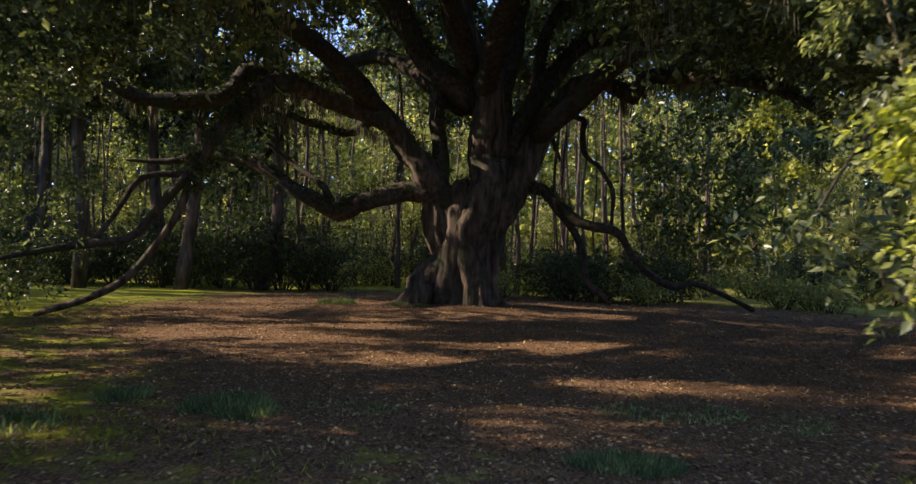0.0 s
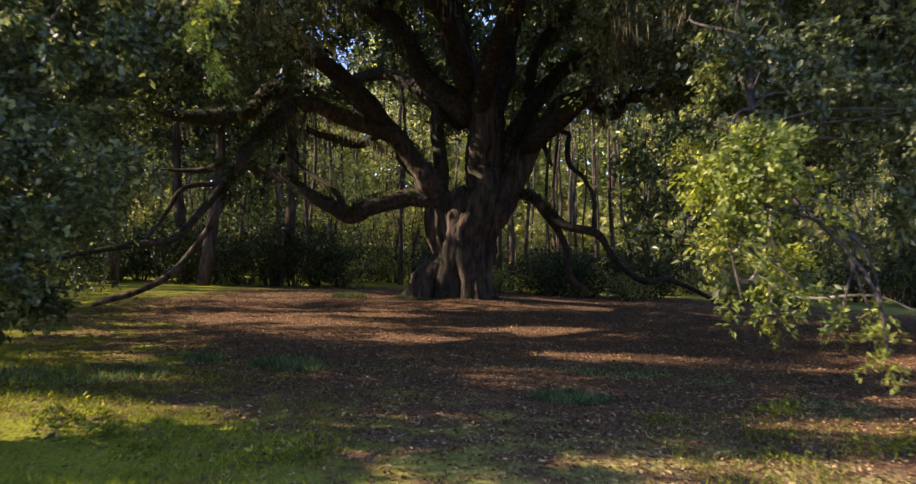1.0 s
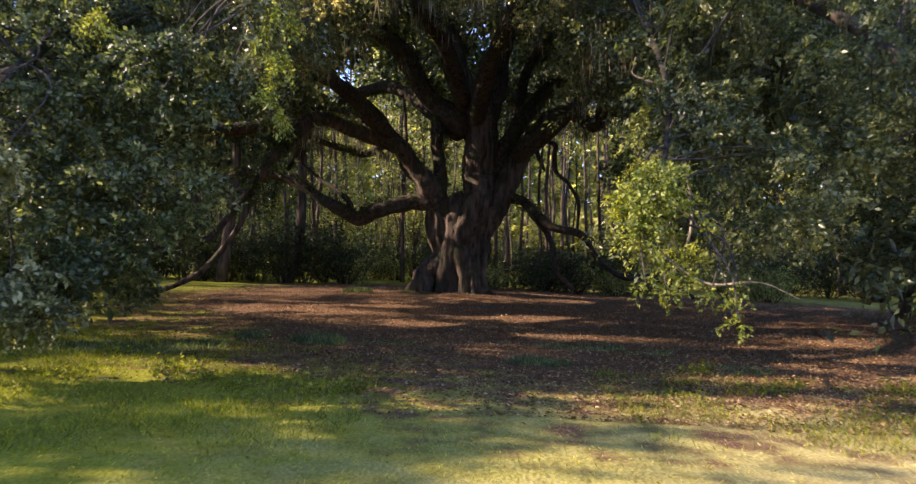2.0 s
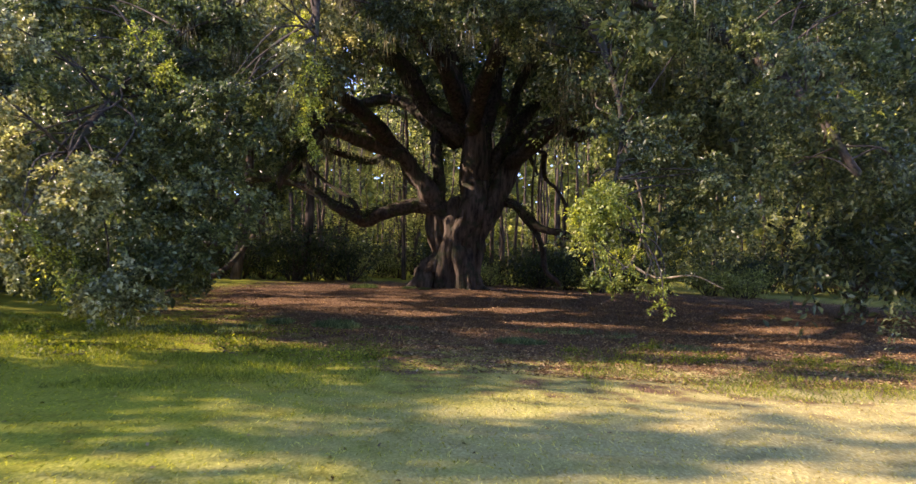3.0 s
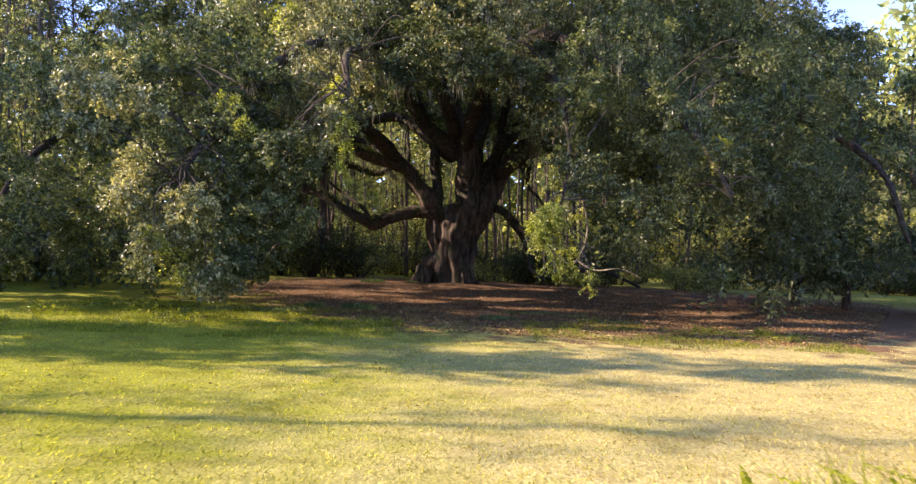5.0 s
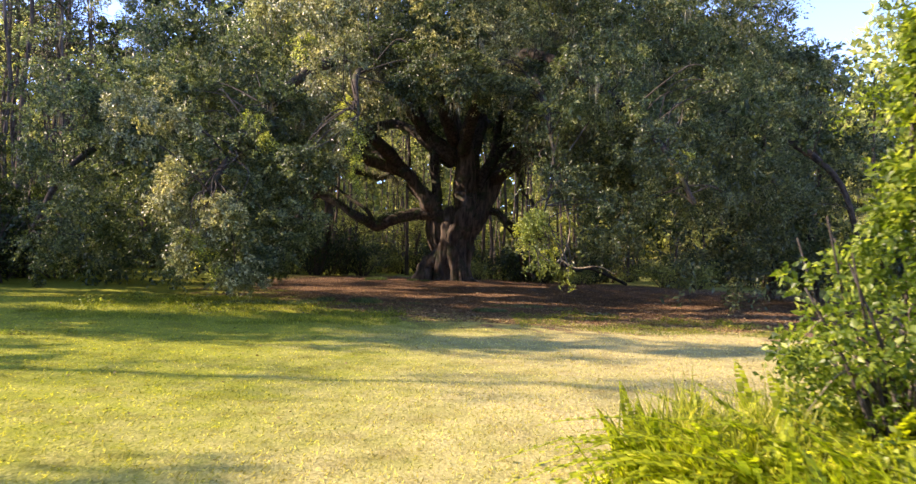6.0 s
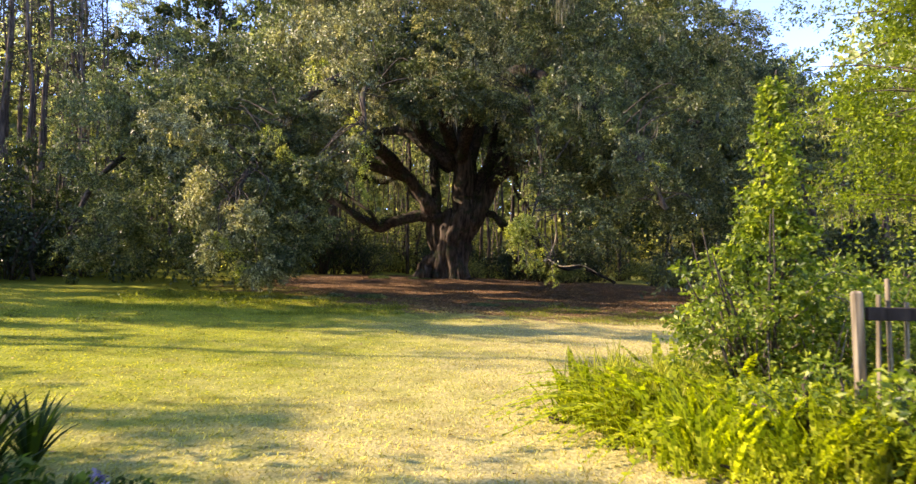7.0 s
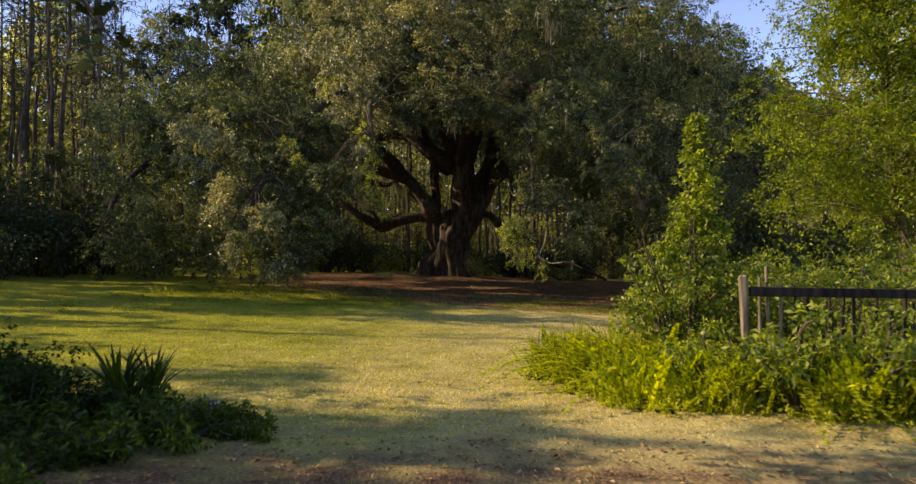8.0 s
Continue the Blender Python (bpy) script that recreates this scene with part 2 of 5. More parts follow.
def part(name, me, material, parent=None, label=""):
    if not me.materials:
        me.materials.append(material)
    ob = new(name, me)
    ob.parent = parent
    return tagged(ob, label)


def unit(v):
    return v / np.maximum(np.linalg.norm(v, axis=-1, keepdims=True), 1e-9)


def leaf_arrays(p, axis, normal, length, width, fold=0.25):
    """Pointed leaves, each two folded triangles: base points, ways, upper sides, lengths and widths."""
    n = len(p)
    side = unit(np.cross(axis, normal))
    up = np.cross(side, axis)
    length, width = np.broadcast_to(length, n)[:, None], np.broadcast_to(width, n)[:, None]
    mid = p + axis * length * 0.45
    v = np.stack([p, mid + side * width * 0.5 + up * width * fold, p + axis * length, mid - side * width * 0.5 + up * width * fold], 1).reshape(-1, 3)
    b = np.arange(n)[:, None] * 4
    f = np.concatenate([b + [0, 1, 2], b + [0, 2, 3]], 1).reshape(-1, 3)
    return v, f


def sprays(centres, radii, count, length, droop=0.35, twigs=14, flat=0.75, width=0.45, r=rng, facing=None):
    """Leaves on short twigs that spread from each centre; facing turns their upper sides that way."""
    centres, radii = np.asarray(centres, float), np.asarray(radii, float)
    n = len(centres)
    ways = unit(r.normal(size=(n, twigs, 3)) + [0, 0, 0.1])
    reach = r.uniform(0.55, 1.1, (n, twigs))
    ci = np.repeat(np.arange(n), count)
    ti = r.integers(0, twigs, n * count)
    s = r.uniform(0.12, 1.0, n * count) ** 0.6
    w = ways[ci, ti]
    rad = radii[ci] * reach[ci, ti]
    p = centres[ci] + w * (rad * s)[:, None] * [1, 1, flat]
    p[:, 2] -= droop * rad * s * s
    p += r.normal(size=p.shape) * (0.07 * radii[ci])[:, None]
    axis = unit(w * 0.7 + r.normal(size=p.shape) * 0.75 + [0, 0, -0.25])
    turned = np.array([0, 0, 0.7]) if facing is None else np.asarray(facing)[ci] * 1.0 + [0, 0, 0.25]
    normal = unit(r.normal(size=p.shape) * 0.62 + turned)
    size = length * r.uniform(0.6, 1.25, len(p))
    return leaf_arrays(p, axis, normal, size, size * width)


def joined(groups):
    vs, fs, base = [], [], 0
    for v, f in groups:
        vs.append(v)
        fs.append(np.asarray(f) + base)
        base += len(v)
    return np.concatenate(vs), np.concatenate(fs)


def smooth_path(points, steps=6):
    """A Catmull-Rom curve through points, all columns alike."""
    p = np.asarray(points, float)
    q = np.vstack([2 * p[0] - p[1], p, 2 * p[-1] - p[-2]])
    out = []
    for i in range(1, len(q) - 2):
        for u in np.arange(steps) / steps:
            a, b, c, d = q[i - 1], q[i], q[i + 1], q[i + 2]
            out.append(0.5 * (2 * b + (c - a) * u + (2 * a - 5 * b + 4 * c - d) * u * u + (3 * b - a - 3 * c + d) * u ** 3))
    out.append(q[-2])
    return np.array(out)


def tube(path, sides=10, rough=0.0, r=rng):
    """A tapered, closed tube along rows of x, y, z and radius; rough makes it knotty. Quads, ends capped by a small ring."""
    path = np.asarray(path, float)
    c, rad = path[:, :3], np.maximum(path[:, 3], 0.002)
    ways = unit(np.gradient(c, axis=0))
    a = unit(np.cross(ways, [0.31, 0.95, 0.05]))
    b = np.cross(ways, a)
    ang = np.linspace(0, 2 * np.pi, sides, endpoint=False)
    n = len(c)
    turn = a[:, None] * np.cos(ang)[None, :, None] + b[:, None] * np.sin(ang)[None, :, None]
    k = np.ones((n, sides))
    if rough:
        at = c[:, None] + turn * rad[:, None, None]
        k += rough * np.array([[1.7 * noise.noise(Vector(q) * 0.9) + 1.1 * noise.noise(Vector(q) * 2.6) + 0.8 * noise.noise(Vector(q) * 7.0) for q in row] for row in at])
    ring = c[:, None] + turn * (rad[:, None] * k)[:, :, None]
    tip0, tip1 = np.repeat(c[:1], sides, 0), np.repeat(c[-1:] + ways[-1:] * rad[-1], sides, 0)
    ring = np.concatenate([tip0[None] + (ring[0] - tip0)[None] * 0.1, ring, tip1[None] + (ring[-1] - c[-1:])[None] * 0.15])
    i, j = np.meshgrid(np.arange(n + 1), np.arange(sides), indexing="ij")
    j2 = (j + 1) % sides
    f = np.stack([i * sides + j, i * sides + j2, (i + 1) * sides + j2, (i + 1) * sides + j], -1).reshape(-1, 4)
    return ring.reshape(-1, 3), f


TREE = np.array((0.22, 22.5))


def lie(x, y):
    """Height of the ground: it falls gently to the right and swells at the oak's foot."""
    x, y = np.asarray(x, float), np.asarray(y, float)
    slope = -np.tan(radians(LEAN)) * np.clip(x, -45, 45)
    d2 = (x - TREE[0]) ** 2 + (y - TREE[1]) ** 2
    bumps = 0.025 * np.sin(x * 0.9 + 1.3 * np.sin(y * 0.5)) * np.sin(y * 0.8 + 0.7 * np.sin(x * 0.6)) + 0.012 * np.sin(x * 2.7 + y * 1.1) * np.sin(y * 2.3 - x)
    bank = 0.2 * np.exp(-((x - 5.2) / 2.6) ** 2 - ((y + 12.0) / 1.4) ** 2)
    return slope + bank + 0.26 * np.exp(-d2 / 42.0) + bumps - 0.1 * np.clip((2 - y) / 20, 0, 1)


# ---- ground ----
def build_ground():
    gx = np.concatenate([-np.geomspace(1500, 26, 14), np.arange(-25, 25.01, 0.33), np.geomspace(26, 1500, 14)])
    gy = np.concatenate([-np.geomspace(1500, 22, 14), np.arange(-21, 40.01, 0.33), np.geomspace(41, 1500, 14)])
    x, y = np.meshgrid(gx, gy, indexing="ij")
    v = np.stack([x, y, lie(x, y)], -1).reshape(-1, 3)
    i, j = np.meshgrid(np.arange(len(gx) - 1), np.arange(len(gy) - 1), indexing="ij")
    k = i * len(gy) + j
    f = np.stack([k, k + len(gy), k + len(gy) + 1, k + 1], -1).reshape(-1, 4)
    ob = part("ground", mesh_of("ground", v, f, True), M_GROUND)
    return tagged(ob, "gently sloping mown lawn turning to leaf litter under the oak", "ground", kind="structure")


build_ground()

# ---- the great oak ----
oak = thing("live_oak", "huge old live oak with sprawling mossy limbs over leaf litter", "tree", (TREE[0], TREE[1], 0.0))
ROOT = np.array((TREE[0], TREE[1], 0.0))
limb_paths = []


def build_trunk():
    rings, sides = 84, 168
    z = np.linspace(-0.15, 3.35, rings)[:, None]
    th = np.linspace(0, 2 * np.pi, sides, endpoint=False)[None]
    rad = 0.7 - 0.45 * np.clip(z - 2.0, 0, 2)
    rad = rad * (1 + 0.07 * np.cos(3 * th + 0.6) + 0.06 * np.cos(5 * th + z * 0.25 + 1.0) + 0.035 * np.cos(11 * th - z * 0.3) + 0.022 * np.cos(17 * th + 1.5 * np.sin(z * 0.9)))
    flare = np.exp(-np.clip(z, 0, 9) / 0.5)
    toes = 0.45 + 0.55 * np.cos(6 * th + 0.8) + 0.35 * np.cos(4 * th + 2.0)
    left = np.exp(-((np.angle(np.exp(1j * (th - np.pi * 1.1)))) / 0.4) ** 2)
    rad = rad + flare * (0.2 + 0.3 * np.clip(toes, 0, 2) + 0.5 * left) + 0.28 * left * np.exp(-np.clip(z, 0, 9) / 0.8)
    near_left = np.exp(-((np.angle(np.exp(1j * (th - np.pi * 1.06)))) / 0.3) ** 2)
    rad = rad + near_left * (1.15 * np.exp(-np.clip(z - 0.02, 0, 9) / 0.34) + 0.32 * np.exp(-np.clip(z, 0, 9) / 0.9))
    x, y = rad * np.cos(th) - 0.02, rad * np.sin(th) * 0.95
    v = np.stack([x, y, np.broadcast_to(z, x.shape)], -1).reshape(-1, 3)
    out = []
    for px_, py_, pz_ in v:
        a = math.atan2(py_, px_)
        ridge = abs(noise.noise((math.cos(a) * 5.0, math.sin(a) * 5.0, pz_ * 0.7)))
        small = noise.noise((px_ * 6.0, py_ * 6.0, pz_ * 1.6))
        k = 1 - 0.34 * (ridge - 0.25) + 0.05 * small
        out.append((px_ * k, py_ * k, pz_))
    i, j = np.meshgrid(np.arange(rings - 1), np.arange(sides), indexing="ij")
    j2 = (j + 1) % sides
    f = np.stack([i * sides + j, i * sides + j2, (i + 1) * sides + j2, (i + 1) * sides + j], -1).reshape(-1, 4)
    part("trunk", mesh_of("trunk", out, f, True), M_OAK_BARK, oak, "massive fluted trunk with flaring roots")


build_trunk()


def limb(points, name="limb", sides=16, rough=0.17, material=None):
    path = smooth_path(points, 7)
    limb_paths.append(path)
    wob = path.copy()
    n = len(path)
    for a in range(3):
        wob[:, a] += np.interp(np.arange(n), np.arange(0, n + 5, 5), rng.normal(size=len(np.arange(0, n + 5, 5)))) * np.minimum(path[:, 3], 0.3) * 0.42
    wob[:, :3] -= ROOT
    v, f = tube(wob, sides, rough)
    if material:
        # flutes and bark ridges that run up the stem, dying out along the limb
        heart = np.concatenate([wob[:1], wob, wob[-1:]])[:, None, :3]
        rings = v.reshape(len(heart), sides, 3)
        out = rings - heart
        deep = np.array([[abs(noise.noise((q[0] * 2.4, q[1] * 2.4, q[2] * 0.35))) + 0.45 * abs(noise.noise((q[0] * 7.0, q[1] * 7.0, q[2] * 0.8))) for q in row] for row in rings])
        k = 1 + (0.75 * (0.28 - deep)) * np.clip(1.5 - rings[:, :, 2] / 3.2, 0, 1)
        v = (heart + out * k[:, :, None]).reshape(-1, 3)
    part(name, mesh_of(name, v, f, True), material or M_LIMB_BARK, oak)


# the stems that make up the bole, each running out into a main limb
limb([(-0.3, 22.2, 0.0, 0.55), (-0.25, 22.15, 1.1, 0.48), (-0.3, 22.25, 2.2, 0.52), (-0.55, 22.4, 3.3, 0.48), (-1.12, 22.0, 4.4, 0.35), (-2.05, 21.5, 5.08, 0.28), (-3.13, 21.0, 5.71, 0.25), (-4.05, 20.0, 5.95, 0.22), (-4.59, 18.5, 5.62, 0.23), (-4.93, 17.5, 4.86, 0.19), (-5.4, 17.0, 4.15, 0.15), (-5.78, 17.0, 3.46, 0.12), (-6.05, 16.8, 2.54, 0.09), (-7.2, 16.8, 1.0, 0.08), (-9.0, 16.6, 0.26, 0.06)], sides=44, rough=0.12, material=M_OAK_BARK)
limb([(-5.6, 17.0, 3.75, 0.11), (-6.4, 16.7, 2.6, 0.1), (-6.95, 16.4, 1.95, 0.09), (-8.0, 16.0, 1.75, 0.08), (-9.6, 15.0, 1.3, 0.04)])
limb([(-0.08, 22.4, 3.37, 0.42), (-0.92, 22.3, 3.52, 0.33), (-2.4, 22.0, 3.32, 0.26), (-3.2, 22.0, 2.98, 0.26), (-3.7, 22.0, 2.92, 0.24), (-4.74, 22.0, 3.5, 0.2), (-6.0, 22.3, 4.31, 0.19), (-7.42, 22.5, 4.49, 0.14), (-8.6, 22.5, 4.35, 0.09), (-9.6, 22.3, 4.3, 0.04)])
limb([(-3.5, 22.0, 3.1, 0.14), (-4.0, 22.2, 3.7, 0.1), (-4.9, 22.5, 4.3, 0.08), (-5.6, 22.5, 4.9, 0.05)], sides=8)
limb([(-0.77, 22.6, 4.16, 0.4), (-1.66, 22.8, 5.0, 0.36), (-2.56, 23.0, 5.9, 0.32), (-4.05, 23.5, 6.8, 0.3), (-5.89, 23.0, 7.0, 0.28), (-6.79, 22.0, 6.11, 0.24), (-8.75, 21.5, 5.89, 0.2), (-10.16, 21.0, 6.65, 0.17), (-11.97, 20.0, 7.22, 0.12)])
limb([(-2.4, 22.9, 5.7, 0.18), (-3.4, 22.6, 5.2, 0.15), (-4.4, 22.4, 5.5, 0.12), (-5.4, 22.2, 5.75, 0.09), (-6.2, 22.0, 5.5, 0.05)], sides=8)
limb([(0.2, 21.95, 0.0, 0.55), (0.3, 22.0, 1.1, 0.48), (0.45, 22.15, 2.4, 0.52), (0.82, 22.3, 3.81, 0.56), (0.92, 22.3, 5.0, 0.56), (0.68, 22.3, 6.86, 0.52), (0.13, 22.2, 8.53, 0.44), (-0.23, 22.0, 10.31, 0.34), (-0.86, 22.0, 12.34, 0.22), (-1.06, 22.0, 14.54, 0.1)], sides=44, rough=0.12, material=M_OAK_BARK)
limb([(0.43, 22.4, 6.2, 0.4), (-0.97, 22.0, 7.5, 0.36), (-1.7, 21.5, 8.61, 0.33), (-3.0, 20.0, 9.5, 0.26), (-5.06, 17.0, 9.2, 0.18), (-6.5, 12.0, 7.8, 0.1)])
limb([(0.93, 22.5, 5.03, 0.42), (1.42, 22.8, 7.2, 0.34), (1.67, 23.0, 9.33, 0.3), (2.45, 23.0, 11.45, 0.2), (2.82, 22.0, 13.23, 0.1)])
limb([(0.75, 22.35, 0.0, 0.5), (0.68, 22.4, 1.1, 0.44), (0.85, 22.5, 2.2, 0.48), (1.5, 22.6, 3.51, 0.46), (2.22, 22.6, 5.06, 0.37), (2.86, 22.4, 6.06, 0.31), (3.56, 22.0, 6.49, 0.26), (4.29, 21.5, 6.47, 0.23), (4.72, 21.2, 6.04, 0.21), (5.23, 21.0, 6.53, 0.2), (6.12, 20.5, 6.51, 0.18), (7.4, 19.0, 6.03, 0.15), (8.17, 17.0, 4.8, 0.1)], sides=44, rough=0.12, material=M_OAK_BARK)
limb([(1.12, 22.8, 4.04, 0.38), (1.97, 22.8, 5.61, 0.32), (2.84, 23.0, 7.23, 0.27), (3.88, 23.0, 8.12, 0.24), (6.05, 22.0, 8.37, 0.2), (7.78, 20.0, 7.94, 0.15), (9.2, 17.0, 6.63, 0.1)])
limb([(1.9, 22.8, 5.5, 0.24), (2.3, 23.2, 6.9, 0.2), (2.7, 23.4, 8.6, 0.16), (3.6, 23.4, 10.0, 0.1)], sides=10)
limb([(3.01, 22.2, 5.77, 0.1), (3.6, 22.2, 5.56, 0.085), (3.63, 22.1, 4.67, 0.085), (4.08, 22.0, 4.07, 0.08), (4.42, 22.0, 3.49, 0.07), (4.35, 22.0, 2.49, 0.05)], sides=8)
limb([(1.29, 22.6, 3.5, 0.24), (2.05, 22.5, 3.64, 0.2), (2.76, 22.0, 3.22, 0.16), (3.56, 21.8, 2.64, 0.14), (4.56, 21.8, 2.32, 0.13), (5.1, 22.0, 1.5, 0.11), (6.25, 22.5, 0.87, 0.1), (7.25, 23.0, 0.92, 0.09), (9.01, 23.5, 0.1, 0.07)])
limb([(2.76, 22.0, 3.22, 0.13), (3.35, 22.0, 2.31, 0.11), (3.66, 21.8, 1.16, 0.1), (4.24, 21.8, 0.4, 0.09)])
limb([(-5.85, 17.0, 3.4, 0.09), (-6.75, 16.7, 3.25, 0.07), (-7.2, 16.4, 2.6, 0.06), (-7.75, 16.2, 1.75, 0.05)], sides=8)
# a broken upright stem
limb([(-0.3, 22.3, 2.4, 0.36), (-0.44, 22.3, 3.9, 0.28), (-0.52, 22.35, 5.2, 0.22), (-0.6, 22.4, 6.3, 0.19), (-0.7, 22.4, 6.9, 0.12)], sides=24)
# roots that run out over the ground
limb([(-0.05, 21.95, -0.1, 0.5), (-0.05, 21.95, 1.2, 0.42), (0.05, 22.05, 2.4, 0.4), (0.2, 22.2, 3.6, 0.35)], "trunk_flute", sides=44, rough=0.12, material=M_OAK_BARK)
limb([(-0.3, 22.15, 1.9, 0.26), (-0.68, 21.98, 1.1, 0.36), (-1.05, 21.85, 0.5, 0.36), (-1.55, 21.7, 0.16, 0.26), (-2.1, 21.55, 0.03, 0.14), (-2.75, 21.4, -0.04, 0.05)], "root", material=M_OAK_BARK)
limb([(0.1, 22.1, 0.5, 0.3), (-0.4, 21.4, 0.12, 0.16), (-0.75, 21.05, 0.06, 0.1), (-1.0, 20.8, 0.02, 0.06)], "root", material=M_OAK_BARK)
limb([(0.4, 22.1, 0.5, 0.3), (0.7, 21.4, 0.12, 0.16), (0.85, 21.05, 0.06, 0.1), (0.95, 20.8, 0.02, 0.06)], "root", material=M_OAK_BARK)
limb([(0.7, 22.3, 0.5, 0.3), (1.45, 22.0, 0.12, 0.16), (2.0, 21.8, 0.04, 0.08)], "root", material=M_OAK_BARK)
# limbs that carry the near side of the crown
limb([(0.47, 22.3, 6.8, 0.315), (-0.6, 19.0, 8.6, 0.27), (-2.0, 14.0, 8.6, 0.225), (-3.6, 9.0, 7.6, 0.165), (-5.0, 5.5, 5.2, 0.112), (-5.6, 3.4, 3.0, 0.07)])
limb([(0.8, 22.4, 6.2, 0.315), (1.6, 18.0, 8.6, 0.255), (2.86, 12.2, 8.6, 0.21), (4.4, 8.0, 6.8, 0.143), (5.6, 5.0, 4.6, 0.09), (6.2, 3.6, 2.8, 0.06)])
limb([(2.86, 12.2, 8.6, 0.12), (2.9, 8.5, 6.6, 0.1), (3.0, 5.5, 4.2, 0.05), (2.6, 4.0, 2.6, 0.028), (2.1, 3.1, 1.9, 0.012)], sides=8)
limb([(-2.0, 14.0, 8.6, 0.165), (-2.2, 9.5, 7.6, 0.112), (-2.4, 6.0, 6.4, 0.09), (-2.1, 4.2, 5.0, 0.04)], sides=8)
limb([(-1.6, 22.6, 5.2, 0.3), (-4.5, 18.0, 7.2, 0.24), (-8.5, 12.5, 6.8, 0.18), (-11.0, 8.5, 4.4, 0.105), (-11.8, 7.0, 2.0, 0.06)])
limb([(2.0, 22.6, 5.2, 0.3), (5.5, 18.0, 7.4, 0.24), (9.5, 12.5, 6.8, 0.18), (12.0, 9.0, 4.4, 0.105), (12.6, 8.0, 2.0, 0.06)])
limb([(0.5, 22.8, 6.0, 0.338), (1.5, 27.0, 8.6, 0.255), (3.0, 33.0, 9.0, 0.18), (5.0, 38.0, 6.5, 0.09)])
limb([(0.0, 22.8, 6.0, 0.338), (-3.0, 27.0, 8.6, 0.255), (-6.5, 32.0, 8.4, 0.165), (-9.0, 36.0, 6.0, 0.1)])
limb([(5.5, 18.0, 7.4, 0.225), (10.5, 17.0, 8.8, 0.18), (13.2, 16.6, 8.0, 0.09), (15.0, 16.3, 6.4, 0.05)])
limb([(2.45, 23.0, 11.0, 0.188), (5.5, 20.0, 13.0, 0.135), (9.0, 16.5, 13.2, 0.09), (12.5, 15.5, 11.5, 0.05)])


def bare_twig(points):
    path = smooth_path(points, 5)
    path[:, :3] -= ROOT
    v, f = tube(path, 7, 0.1)
    part("bare_twig", mesh_of("bare_twig", v, f, True), M_GREY_WOOD, oak, "bare pale grey twig")


bare_twig([(2.9, 5.5, 4.0, 0.014), (3.5, 5.8, 2.4, 0.02), (3.2, 5.45, 1.42, 0.026), (2.65, 4.75, 1.45, 0.022), (2.3, 4.2, 1.62, 0.014), (2.1, 4.05, 1.72, 0.006)])
bare_twig([(3.2, 5.45, 1.42, 0.024), (3.6, 5.2, 1.2, 0.018), (4.1, 4.8, 1.25, 0.012), (4.5, 4.5, 1.05, 0.006)])


def kept_open(x, y, z):
    """The room under the crown, before the trunk, where no leaves hang."""
    steep = 0.33 if y < 8 else 0.235 + 0.095 * math.exp(-(x / y / 0.2) ** 2)
    under = 0.4 < y < 21 and abs(x) < 0.45 * y + 0.2 and z < 1.9 + steep * y
    before = 1.0 < y < 21 and abs(x + 0.8 - 0.03 * (y + 10)) < 0.12 * (y + 10.5) and z < 1.6 + 0.235 * (y + 10.5)
    return under or before or (y >= 21 and z < 8.8 and abs(x) < 8.5)


SUN_GAPS = [(7.0, 8.0, -0.1, 0.4), (9.0, 6.4, -0.1, 0.4), (8.4, 11.0, -0.2, 0.45), (11.0, 9.0, -0.2, 0.4), (-3.2, 4.6, 0.05, 0.25), (-4.6, 5.4, 0.1, 0.15), (-5.2, 14.0, 0.05, 0.4), (-3.8, 14.2, 0.05, 0.5), (-2.4, 14.0, 0.05, 0.45), (-1.6, 16.3, 0.05, 0.4), (0.0, 11.8, 0.0, 0.4), (2.2, 14.0, -0.05, 0.5), (3.2, 14.4, -0.05, 0.4), (2.6, 10.2, -0.05, 0.35), (4.0, 9.8, -0.1, 0.45), (5.3, 9.6, -0.1, 0.4), (0.8, 7.8, 0.0, 0.25), (-4.3, 8.4, 0.1, 0.3), (-3.2, 6.2, 0.05, 0.2), (-1.4, 5.7, 0.0, 0.25), (-1.5, 21.6, 0.6, 1.1), (-3.2, 22.4, 0.1, 0.4), (-0.5, 21.4, 1.2, 0.3), (-1.2, 21.9, 1.1, 0.5), (-0.9, 21.9, 1.8, 0.3), (-1.9, 21.6, 0.3, 0.4), (-7.5, 10.5, 0.1, 0.4), (-2.3, 4.1, 4.6, 0.6), (-3.0, 3.6, 7.2, 1.2), (2.1, 3.1, 2.2, 0.6), (-0.6, 7.6, 7.2, 0.9), (-6.9, 3.0, 4.4, 1.4), (-5.4, 2.7, 1.8, 0.8), (-2.4, 4.8, 9.6, 1.2), (-3.8, 4.4, 0.1, 0.35), (3.3, 3.3, -0.08, 0.2), (4.3, 3.4, -0.1, 0.2), (4.1, 5.0, -0.1, 0.15), (5.5, 4.0, 4.4, 0.2), (8.0, 5.2, 5.8, 0.2), (4.2, 5.2, 6.6, 0.5)]


def in_gap(p):
    """Whether a place lies in one of the gaps in the crown that let the sun reach the ground."""
    for x, y, z, wide in SUN_GAPS:
        d = np.asarray(p) - (x, y, z)
        s = np.array(TO_SUN)
        if d @ s > 1.6 * (z > 1.5) and np.linalg.norm(d - s * (d @ s)) < wide + 0.4:
            return True
    return False


